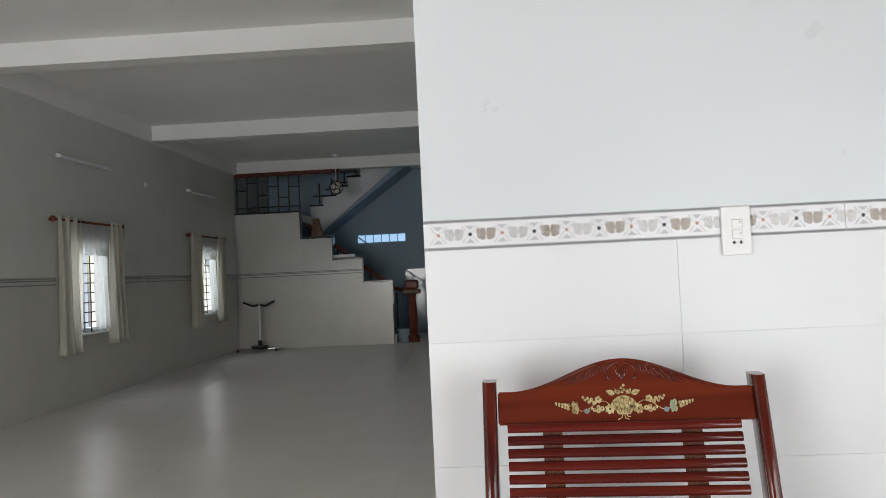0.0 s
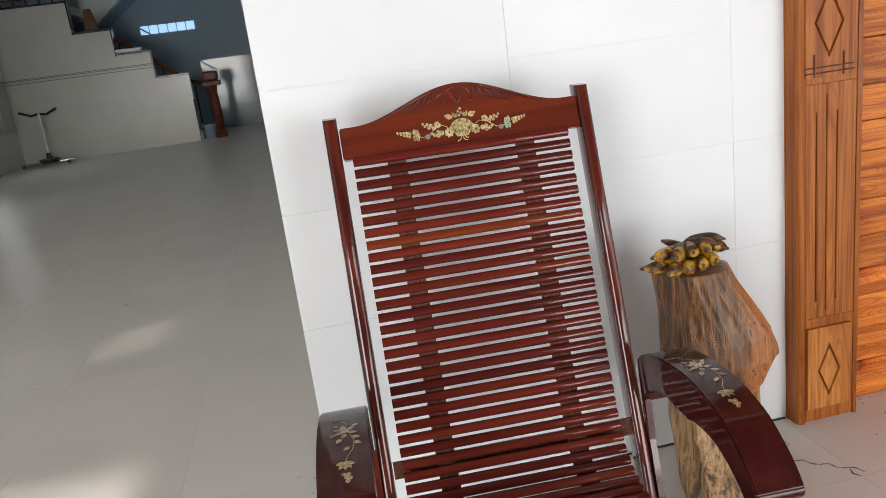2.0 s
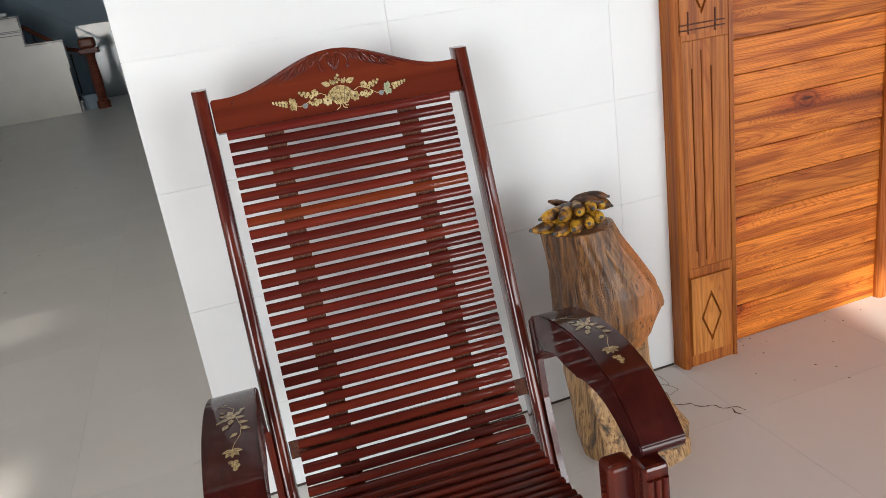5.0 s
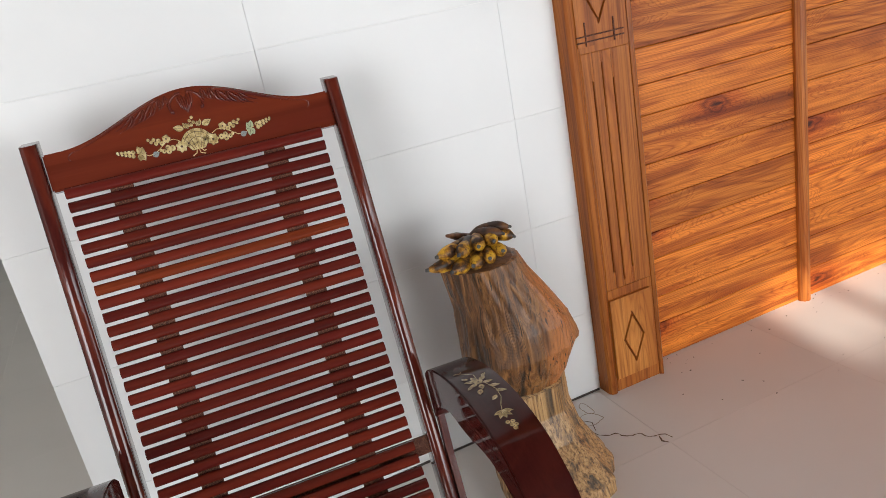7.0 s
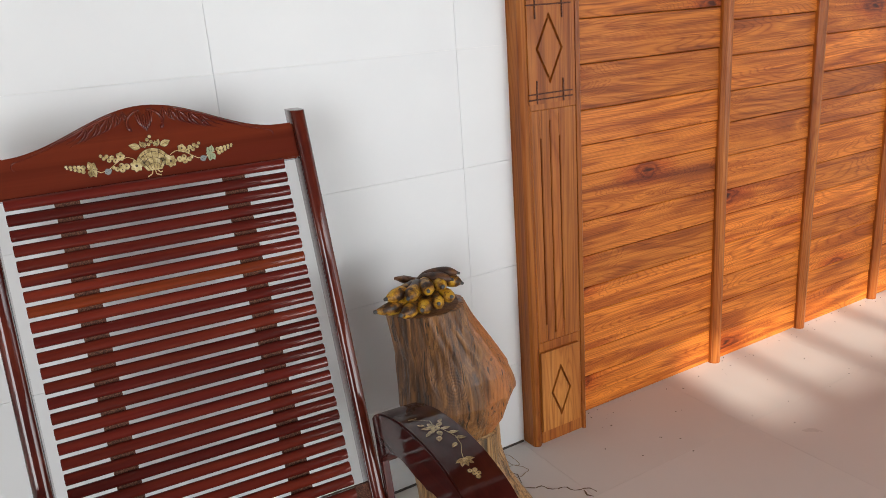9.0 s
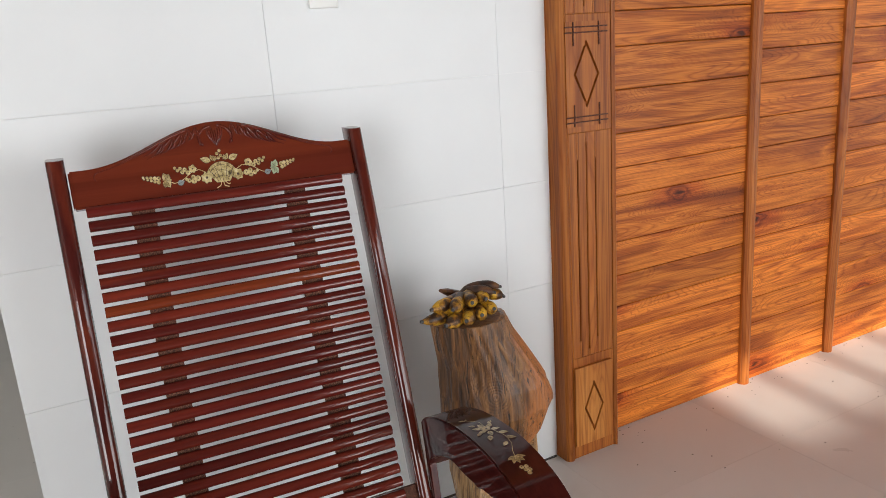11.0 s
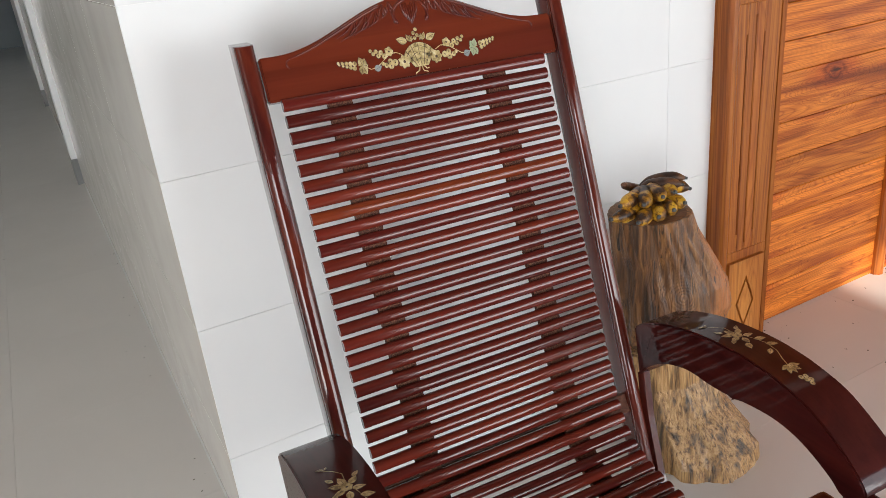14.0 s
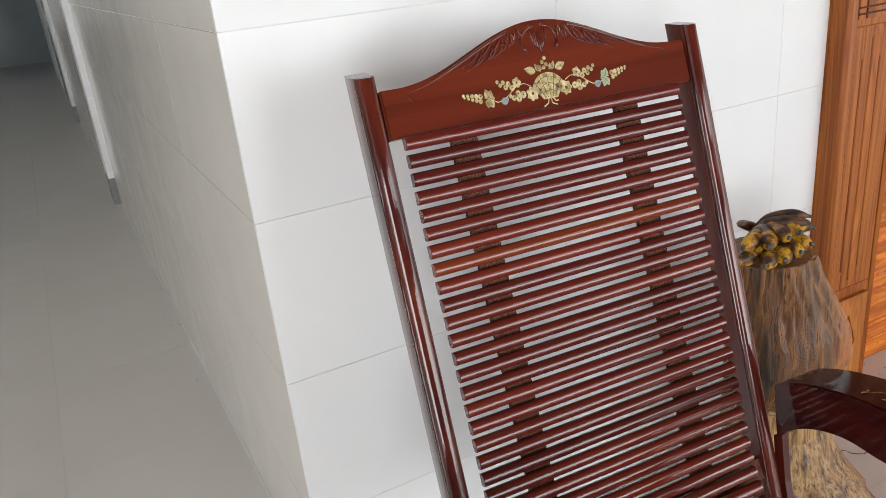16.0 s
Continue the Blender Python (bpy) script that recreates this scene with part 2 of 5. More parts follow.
l.new(ramp_of(t, noise_of(t, v, 130, 3), [(0.30, (0.20, 0.14, 0.05)), (0.47, (0.52, 0.40, 0.18)), (0.62, (0.66, 0.55, 0.30)), (0.78, (0.80, 0.74, 0.52))]), b.inputs["Base Color"])
M_GOLD = material("dull_gold_inlay", (0.40, 0.28, 0.11), 0.35, 0.2, coat=0.5)
t, n, l, b = nodes_of(M_GOLD)
l.new(ramp_of(t, noise_of(t, coords(t, (1, 1, 1)), 130, 3), [(0.32, (0.18, 0.115, 0.040)), (0.50, (0.48, 0.34, 0.14)), (0.70, (0.66, 0.54, 0.30))]), b.inputs["Base Color"])
M_PEARL_G = material("green_pearl_inlay", (0.50, 0.56, 0.36), 0.25, 0.2, coat=0.5)
M_ENGRAVE = material("inlay_engraving", (0.07, 0.035, 0.02), 0.5)


# ---- mesh helpers ----


def part(name, bm, mat, parent=None, label="", smooth=False):
    me = bpy.data.meshes.new(name)
    bmesh.ops.recalc_face_normals(bm, faces=bm.faces)
    if smooth:
        for f in bm.faces:
            f.smooth = True
        if smooth is not True:
            for e in bm.edges:
                e.smooth = len(e.link_faces) == 2 and e.calc_face_angle() < smooth
    bm.to_mesh(me)
    bm.free()
    me.materials.append(mat)
    ob = new(name, me)
    if parent:
        ob.parent = parent
    if label:
        tagged(ob, label)
    return ob


def again(ob, m, parent=None):
    """Another object on the same mesh."""
    o = new(ob.name.split(".")[0], ob.data)
    o.parent = parent if parent else ob.parent
    o.matrix_basis = m
    return o


def empty(name, m, label, category, group="", kind=""):
    e = new(name)
    e.empty_display_size = 0.05
    e.matrix_basis = m
    return tagged(e, label, category, group, kind)


def add_box(bm, lo, hi, bevel=0.0, seg=2):
    c = [(a + b) / 2 for a, b in zip(lo, hi)]
    s = [abs(b - a) for a, b in zip(lo, hi)]
    r = bmesh.ops.create_cube(bm, size=1, matrix=Matrix.Translation(c) @ Matrix.Diagonal((*s, 1)))
    if bevel:
        edges = {e for v in r["verts"] for e in v.link_edges}
        bmesh.ops.bevel(bm, geom=list(edges), offset=bevel, segments=seg, affect="EDGES", profile=0.5)


def box(lo, hi, bevel=0.0, seg=2):
    bm = bmesh.new()
    add_box(bm, lo, hi, bevel, seg)
    return bm


def add_prism(bm, pts, axis, lo, hi):
    """A polygon in the two other axes, run from lo to hi along one axis (0, 1 or 2)."""
    def at(p, h):
        q = list(p)
        q.insert(axis, h)
        return bm.verts.new(q)
    a, b = [at(p, lo) for p in pts], [at(p, hi) for p in pts]
    bm.faces.new(a)
    bm.faces.new(b[::-1])
    for i in range(len(pts)):
        j = (i + 1) % len(pts)
        bm.faces.new((a[i], a[j], b[j], b[i]))


def prism(pts, axis, lo, hi, bevel=0.0, seg=2):
    bm = bmesh.new()
    add_prism(bm, pts, axis, lo, hi)
    if bevel:
        bmesh.ops.recalc_face_normals(bm, faces=bm.faces)
        sharp = [e for e in bm.edges if len(e.link_faces) == 2 and e.calc_face_angle() > 0.6]
        bmesh.ops.bevel(bm, geom=sharp, offset=bevel, segments=seg, affect="EDGES", profile=0.5)
    return bm


def add_tube(bm, pts, radii, sides=8, flat=1.0, normal=None):
    """A tapered tube along points; flat squeezes it along its second axis."""
    pts = [Vector(p) for p in pts]
    if isinstance(radii, (int, float)):
        radii = [radii] * len(pts)
    rings = []
    up = Vector(normal) if normal else None
    for i, p in enumerate(pts):
        d = (pts[min(i + 1, len(pts) - 1)] - pts[max(i - 1, 0)]).normalized()
        ref = up if up else (Vector((0, 0, 1)) if abs(d.z) < 0.9 else Vector((1, 0, 0)))
        x = d.cross(ref).normalized()
        y = x.cross(d).normalized()
        rings.append([bm.verts.new(p + radii[i] * (math.cos(k) * x + flat * math.sin(k) * y)) for k in (2 * math.pi * j / sides for j in range(sides))])
    for a, b in zip(rings, rings[1:]):
        for j in range(sides):
            k = (j + 1) % sides
            bm.faces.new((a[j], a[k], b[k], b[j]))
    bm.faces.new(rings[0][::-1])
    bm.faces.new(rings[-1])


def tube(pts, radii, sides=8, flat=1.0, normal=None):
    bm = bmesh.new()
    add_tube(bm, pts, radii, sides, flat, normal)
    return bm

# ---- structure ----
CEIL = 3.63
LEFT = -4.58


def slab(name, lo, hi, mat, label, category, parent=None, bevel=0.0):
    ob = part(name, box(lo, hi, bevel), mat, parent)
    return tagged(ob, label, category, kind="structure")


floor = slab("floor", (-4.8, -7.0, -0.12), (9.0, 16.2, -0.002), M_FGROUT, "large light grey glazed floor tiles with fine joints", "floor")
ground = slab("ground", (-300, -400, -0.30), (300, 300, -0.125), material("paving_outside", (0.36, 0.34, 0.31), 0.8), "pale paved ground outside the house", "ground")
ceiling = bmesh.new()
add_box(ceiling, (-4.8, -0.1, CEIL), (9.0, 16.2, CEIL + 0.15))
ceiling = tagged(part("ceiling", ceiling, M_CEIL), "off-white painted concrete ceiling", "ceiling", kind="structure")
# unseen ceiling added in dark wood, so the lacquer mirrors less brightness
slab("ceiling_front", (-4.8, -5.2, CEIL), (9.0, -0.1, CEIL + 0.15), M_DARKWOOD, "unseen dark ceiling, added so the lacquer reflects less light", "ceiling")

# the tiled block beside the hall, and the timber wall next to it
block = slab("wall_tiled", (0.003, 0.003, 0.0), (1.36, 12.55, CEIL), M_GROUT, "white glazed tile wall with a decorative border", "wall")
wood_wall = slab("wall_timber", (1.36, 0.045, 0.0), (9.0, 0.16, CEIL), M_BATTEN, "varnished teak plank wall with upright battens", "wall")

W1, W2 = (6.62, 7.48), (10.52, 11.38)
SILL, HEAD = 0.80, 1.86
wall_left = empty("wall_hall", pose(0, 0, 0), "grey tiled hall wall with two curtained windows", "wall", kind="structure")
for y0, y1 in ((-5.0, W1[0]), (W1[1], W2[0]), (W2[1], 16.2)):
    part("wall_section", box((LEFT - 0.2, y0, 0), (LEFT, y1, CEIL)), M_HALL, wall_left)
for y0, y1 in (W1, W2):
    part("wall_section", box((LEFT - 0.2, y0, 0), (LEFT, y1, SILL)), M_HALL, wall_left)
    part("wall_section", box((LEFT - 0.2, y0, HEAD), (LEFT, y1, CEIL)), M_HALL, wall_left)
slab("wall_far", (LEFT, 15.0, 0), (2.0, 15.2, CEIL), M_BLUE, "pale blue painted wall behind the stairs", "wall")
slab("wall_far_side", (1.34, 12.55, 0), (1.5, 15.0, CEIL), M_BLUE, "pale blue painted wall beside the stairs", "wall")

slab("wall_far_tiles", (-1.55, 14.99, 0), (1.34, 15.0, 1.42), glazed("far_wall_tile", (0.34, 0.40, 0.44), (0.30, 0.36, 0.40), 0.08, 0.01), "glossy pale tiles along the foot of the far wall", "wall face")

# unseen front behind the viewer, added to shape light: doorways, slots above and beside
def pierced(name, x0, x1, z1, holes, y0, y1, label):
    """A wall in x and z with rectangular holes (x0, x1, z0, z1)."""
    xs = sorted({x0, x1, *(h[0] for h in holes), *(h[1] for h in holes)})
    zs = sorted({0.0, z1, *(h[2] for h in holes), *(h[3] for h in holes)})
    bm = bmesh.new()
    for a, b_ in zip(xs, xs[1:]):
        for c, d in zip(zs, zs[1:]):
            mx, mz = (a + b_) / 2, (c + d) / 2
            if not any(h[0] < mx < h[1] and h[2] < mz < h[3] for h in holes):
                add_box(bm, (a, y0, c), (b_, y1, d))
    return tagged(part(name, bm, M_DARKWOOD), label, "wall", kind="structure")


# high slots and pane rows are placed to cast the sun patches
holes = [(-4.3, -1.48, 0.0, 2.64), (1.34, 3.76, 0.0, 1.5), (3.9, 6.3, 0.0, 2.6), (-2.10, -1.82, 3.25, 3.33), (-2.56, -2.36, 3.27, 3.32), (-1.74, -1.62, 3.27, 3.31)]
for k in range(8):
    holes.append((1.24 + 0.31 * k, 1.50 + 0.31 * k, 2.20, 2.50))
    holes.append((1.52 + 0.31 * k, 1.78 + 0.31 * k, 1.84, 2.08))
pierced("wall_front", LEFT - 0.2, 7.0, CEIL, holes, -5.0, -4.92, "unseen dark front, added to shape the light through its openings")
# unseen sun blocker added outside the middle opening
slab("awning", (0.3, -8.6, 1.56), (4.0, -5.01, 1.60), M_DARKWOOD, "unseen flat board, added to keep sun out of the middle opening", "awning")
# unseen side wall, added round an opening that lets fill light in
side = bmesh.new()
add_box(side, (7.0, -5.0, 0), (7.15, -3.65, CEIL))
add_box(side, (7.0, -1.15, 0), (7.15, 0.045, CEIL))
add_box(side, (7.0, -3.65, 2.35), (7.15, -1.15, CEIL))
tagged(part("wall_right", side, M_UPPER), "unseen pale side wall, added to hold the side opening", "wall", kind="structure")

# ceiling beams
for y in (1.05, 4.93, 8.87, 12.70):
    slab("ceiling_beam", (LEFT, y, 3.41), (0.0, y + 0.22, CEIL), M_CEIL, "off-white painted ceiling beam", "beam")
slab("ceiling_beam", (LEFT, -0.22, 3.41), (9.0, -0.0, CEIL), M_CEIL, "off-white painted ceiling beam", "beam")
slab("wall_plate_beam", (LEFT, -4.85, 3.39), (LEFT + 0.05, 12.7, CEIL), M_CEIL, "off-white painted beam along the wall", "beam")

# upper painted face of the tiled block
slab("upper_wall_face", (-0.0, 0.0, 1.4525), (1.352, 0.008, CEIL), M_UPPER, "smooth pale bluish white upper wall", "wall face")
slab("upper_wall_face", (0.0, 0.0085, 1.4525), (0.008, 12.55, CEIL), M_HALLUP, "smooth grey upper wall face", "wall face")
# hall wall: upper part
slab("upper_wall_face", (LEFT, -4.85, 1.47), (LEFT + 0.006, 6.6, 3.39), M_HALLUP, "smooth grey upper wall face", "wall face")
for y0, y1, z0, z1 in ((6.6, 7.5, 1.88, 3.39), (7.5, 10.5, 1.47, 3.39), (10.5, 11.4, 1.88, 3.39), (11.4, 12.6, 1.47, 3.39)):
    slab("upper_wall_face", (LEFT, y0, z0), (LEFT + 0.006, y1, z1), M_HALLUP, "smooth grey upper wall face", "wall face")
for y0, y1 in ((-4.8, 6.35), (7.75, 8.5), (8.62, 10.25), (11.75, 12.58)):
    strip = empty("trim_hall_band", pose(LEFT, 0, 0), "grey banded tile strip along the hall wall", "trim", kind="structure")
    for z in (1.375, 1.42, 1.442):
        part("line", box((0.0, y0, z), (0.008, y1, z + 0.014)), M_ROPE, strip)
    part("base", box((0.0, y0, 1.37), (0.006, y1, 1.46)), M_HALL, strip)

# ---- timber wall: pilaster, planks, battens ----


def diamond_plate(w, h, depth, dw, dh, cy, groove=0.006):
    """A raised plate in x and z with a diamond-shaped groove cut round a diamond."""
    bm = bmesh.new()

    def solid(faces):
        geom = [bm.faces.new([bm.verts.new((x, 0, z)) for x, z in f]) for f in faces]
        bmesh.ops.remove_doubles(bm, verts=list({v for f in geom for v in f.verts}), dist=1e-5)

    T, R, B, L = (0, cy + dh), (dw, cy), (0, cy - dh), (-dw, cy)
    c = [(-w, 0), (w, 0), (w, h), (-w, h)]
    faces = [[c[0], c[1], B], [c[1], R, B], [c[1], c[2], R], [c[2], T, R], [c[2], c[3], T], [c[3], L, T], [c[3], c[0], L], [c[0], B, L]]
    solid(faces)
    k = 1 - groove / dw * 1.3
    bm.faces.new([bm.verts.new((x * k, 0, cy + (z - cy) * k)) for x, z in (B, R, T, L)])
    r = bmesh.ops.extrude_face_region(bm, geom=list(bm.faces))
    bmesh.ops.translate(bm, verts=[v for v in r["geom"] if isinstance(v, bmesh.types.BMVert)], vec=(0, -depth, 0))
    return bm


PX0, PX1 = 1.357, 1.553
pil = empty("trim_pilaster", pose(0, 0, 0), "carved teak pilaster with flutes and diamond panels", "pilaster", kind="structure")
part("board", box((PX0 + 0.03, -0.034, 0), (PX1, 0.045, CEIL)), M_PILASTER, pil)
part("edge_moulding", prism([(PX0, 0.008), (PX0, -0.044), (PX0 + 0.006, -0.052), (PX0 + 0.016, -0.056), (PX0 + 0.024, -0.052), (PX0 + 0.03, -0.046), (PX0 + 0.03, 0.008)], 2, 0, CEIL), M_PILASTER, pil, smooth=False)
part("edge_moulding", prism([(PX1 - 0.014, 0.0), (PX1 - 0.014, -0.05), (PX1 - 0.006, -0.056), (PX1, -0.05), (PX1, 0.0)], 2, 0, CEIL), M_PILASTER, pil)
fx = [1.387, 1.418, 1.4495, 1.481, PX1 - 0.0145]
ga = 0.0020


def flutes(z0, z1):
    for i in range(4):
        a = fx[i] + (ga if i else 0)
        b_ = fx[i + 1] - (ga if i < 3 else 0)
        part("stave", box((a, -0.048, z0), (b_, -0.033, z1), 0.002, 1), M_PILASTER, pil)
    for i in (1, 2, 3):
        m_ = 0.05 if i != 2 else 0.02
        part("groove_stop", box((fx[i] - ga - 0.0005, -0.0475, z0), (fx[i] + ga + 0.0005, -0.034, z0 + m_)), M_PILASTER, pil)
        part("groove_stop", box((fx[i] - ga - 0.0005, -0.0475, z1 - 0.075 + (0.045 if i == 2 else 0)), (fx[i] + ga + 0.0005, -0.034, z1)), M_PILASTER, pil)


flutes(0.325, 0.985)
flutes(1.295, 2.0)
part("stave", box((fx[0], -0.048, 0.0), (fx[4], -0.033, 0.325), 0.001, 1), M_PILASTER, pil)
part("stave", box((fx[0], -0.048, 0.985), (fx[4], -0.033, 1.295), 0.001, 1), M_PILASTER, pil)
part("stave", box((fx[0], -0.048, 2.0), (fx[4], -0.033, CEIL), 0.001, 1), M_PILASTER, pil)
lowp = part("diamond_panel", diamond_plate(0.069, 0.252, 0.012, 0.037, 0.085, 0.118), M_PANEL, pil, "paler teak panel with an incised diamond")
lowp.matrix_basis = pose(1.4535, -0.0478, 0.046)
upp = part("diamond_panel", diamond_plate(0.069, 0.274, 0.010, 0.044, 0.09, 0.138), M_PILASTER, pil)
upp.matrix_basis = pose(1.446, -0.0478, 1.002)
# grooves drawn as thin dark bars: their shade is put into the colour
for z in (1.014, 1.028, 1.248, 1.262):
    part("cross_bar", box((1.374, -0.0615, z - 0.0018), (1.518, -0.057, z + 0.0018), 0.001, 1), M_STRAP, pil)
for x in (1.402, 1.488):
    for z0, z1 in ((1.003, 1.062), (1.214, 1.275)):
        part("cross_bar", box((x - 0.0018, -0.0615, z0), (x + 0.0018, -0.0568, z1), 0.001, 1), M_STRAP, pil)

BAT = [2.177, 2.644, 3.11, 3.58, 4.05, 4.52, 4.99]
bat_bm = prism([(-0.021, 0.045), (-0.021, 0.008), (-0.012, -0.004), (0.0, -0.008), (0.012, -0.004), (0.021, 0.008), (0.021, 0.045)], 2, 0, CEIL)
first_bat = part("batten", bat_bm, M_BATTEN, wood_wall)
first_bat.location = (BAT[0] + 0.019, 0, 0)
for x in BAT[1:]:
    again(first_bat, pose(x + 0.022, 0, 0), wood_wall)
LINES = [0.0, 0.122, 0.21, 0.335, 0.419, 0.52, 0.628, 0.768, 0.854, 0.954, 1.081, 1.203, 1.30, 1.41, 1.50, 1.62, 1.73, 1.84]
LINES2 = [0.0, 0.10, 0.215, 0.31, 0.425, 0.53, 0.615, 0.73, 0.84, 0.94, 1.05, 1.16, 1.27, 1.37, 1.49, 1.60, 1.70, 1.84]
rnd = random.Random(4)
edges = [PX1 - 0.01] + [x + 0.02 for x in BAT]
for i, (x0, x1) in enumerate(zip(edges, edges[1:])):
    lines = LINES if i % 2 == 0 else LINES2
    for z0, z1 in zip(lines, lines[1:]):
        w = (x1 - x0) / 2
        h = z1 - z0 - 0.0018
        lean = rnd.uniform(0.0, 0.002)
        bm = prism([(0.046, 0.0), (0.0205 - lean, 0.0), (0.0185 - lean, 0.002), (0.020, h - 0.002), (0.0225, h), (0.046, h)], 0, -w, w)
        pl = part("plank", bm, M_PLANK, wood_wall)
        pl.location = ((x0 + x1) / 2, 0, z0 + 0.0015)
top_planks = bmesh.new()
for x0, x1 in zip(edges, edges[1:]):
    z = 1.84
    while z < CEIL - 0.05:
        add_box(top_planks, (x0, 0.02, z), (x1, 0.046, min(z + 0.107, CEIL)), 0.002, 1)
        z += 0.11
tagged(part("upper_planks", top_planks, M_PLANK, wood_wall), kind="stuff")

# ---- decorative border ----
BZ0, BZ1 = 1.380, 1.4525


def ring(bm, x, z, r, w, y0, y1, arc=(0, 360), k=16):
    a0, a1 = radians(arc[0]), radians(arc[1])
    steps = max(4, int(k * (arc[1] - arc[0]) / 360))
    prev = None
    for i in range(steps + 1):
        a = a0 + (a1 - a0) * i / steps
        row = [bm.verts.new((x + math.cos(a) * q, y, z + math.sin(a) * q)) for q, y in ((r - w, y0), (r - w * 0.5, y1), (r + w * 0.5, y1), (r + w, y0))]
        if prev:
            for j in range(3):
                bm.faces.new((prev[j], prev[j + 1], row[j + 1], row[j]))
        prev = row


def scroll_mesh():
    """Four curled leaves about a lozenge, lying along the border."""
    bm = bmesh.new()
    for sx in (-1, 1):
        for sz in (-1, 1):
            ring(bm, sx * 0.0085, sz * 0.0082, 0.0052, 0.0014, 0, -0.0016)
            ring(bm, sx * 0.0170, sz * 0.0058, 0.0036, 0.0012, 0, -0.0016, k=12)
            ring(bm, sx * 0.0085, sz * 0.0082, 0.0018, 0.0012, 0, -0.0014, k=8)
            ring(bm, sx * 0.0120, sz * 0.0030, 0.0120, 0.0010, 0, -0.0013, (10, 75) if sx * sz > 0 else (105, 170))
        add_prism(bm, [(sx * 0.003, -0.0016), (sx * 0.024, -0.0005), (sx * 0.024, 0.0005), (sx * 0.003, 0.0016)], 1, 0, -0.0016)
    add_prism(bm, [(-0.0030, 0), (0, -0.0042), (0.0030, 0), (0, 0.0042)], 1, 0, -0.0018)
    return bm


def band_mesh():
    """Crossed relief bands behind a dot."""
    bm = bmesh.new()
    for sx in (-1, 1):
        for sz in (-1, 1):
            for off in (0.0, 0.0042):
                add_prism(bm, [(sx * (0.0035 + off), sz * 0.0035), (sx * (0.0044 + off), sz * 0.0035), (sx * (0.0194 + off * 0.4), sz * 0.0210), (sx * (0.0182 + off * 0.4), sz * 0.0210)], 1, 0, -0.0012)
    return bm


def dot_mesh(r):
    bm = bmesh.new()
    bmesh.ops.create_uvsphere(bm, u_segments=12, v_segments=6, radius=r, matrix=Matrix.Diagonal((1, 0.35, 1, 1)))
    return bm


border = empty("trim_border", pose(0, 0, 0), "white relief border tiles with scrolls between dark rope lines", "border", kind="structure")
part("base", box((0.0, -0.001, BZ0), (0.497, 0.008, BZ1)), M_BORDER, border)
part("base", box((0.499, -0.001, BZ0), (0.997, 0.008, BZ1)), M_BORDER, border)
part("base", box((0.999, -0.001, BZ0), (1.351, 0.008, BZ1)), M_BORDER, border)
rope = bmesh.new()
for z in (BZ0 + 0.0035, BZ1 - 0.0035):
    for x0, x1 in ((0.0, 0.4965), (0.4995, 0.9965), (0.9995, 1.350)):
        k = int((x1 - x0) / 0.0048)
        for i in range(k):
            x = x0 + (i + 0.5) * (x1 - x0) / k
            add_prism(rope, [(x - 0.0022, z - 0.0023), (x + 0.0006, z - 0.0023), (x + 0.0022, z + 0.0023), (x - 0.0006, z + 0.0023)], 1, -0.0012, -0.003)
tagged(part("rope_relief", rope, M_ROPE, border), kind="stuff")
lines_bm = bmesh.new()
for z in (BZ0 + 0.0068, BZ1 - 0.0068, BZ0 + 0.0005, BZ1 - 0.0005):
    for x0, x1 in ((0.0, 0.4965), (0.4995, 0.9965), (0.9995, 1.350)):
        add_box(lines_bm, (x0, -0.002, z - 0.0004), (x1, -0.0005, z + 0.0004))
part("fillet", lines_bm, M_ROPE, border)
s_dark = s_light = d_dark = d_copper = tri = band = None
PITCH = 0.1545
k = 0
x = 0.035 - PITCH / 2
zc = (BZ0 + BZ1) / 2
while x < 1.33:
    copper = k % 2 == 1
    if 0.008 < x < 1.325:
        if copper:
            if d_copper is None:
                d_copper = part("copper_dot", dot_mesh(0.0042), M_COPPER, border)
                d_copper.location = (x, -0.0015, zc)
            else:
                again(d_copper, pose(x, -0.0015, zc), border)
        else:
            if d_dark is None:
                d_dark = part("dark_dot", dot_mesh(0.0046), M_JET, border)
                d_dark.location = (x, -0.0015, zc)
            else:
                again(d_dark, pose(x, -0.0015, zc), border)
        if band is None:
            band = part("cross_band", band_mesh(), M_TRI, border)
            band.location = (x, -0.0008, zc)
        else:
            again(band, pose(x, -0.0008, zc), border)
        for s in (0, 180):
            if tri is None:
                bm = bmesh.new()
                add_prism(bm, [(-0.0120, 0.021), (0.0120, 0.021), (0.0, 0.0105)], 1, -0.0012, -0.002)
                tri = part("grey_triangle", bm, M_TRI, border)
                tri.location = (x, 0, zc)
            else:
                again(tri, pose(x, 0, zc, 0, s, 0), border)
    xs = x + PITCH / 4
    if 0.01 < xs < 1.32:
        if copper:
            if s_light is None:
                s_light = part("pale_scroll", scroll_mesh(), M_SILVER, border)
                s_light.location = (xs, -0.0008, zc)
            else:
                again(s_light, pose(xs, -0.0008, zc), border)
        else:
            if s_dark is None:
                s_dark = part("dark_scroll", scroll_mesh(), M_UMBER, border)
                s_dark.location = (xs, -0.0008, zc)
            else:
                again(s_dark, pose(xs, -0.0008, zc), border)
    x += PITCH / 2
    k += 1

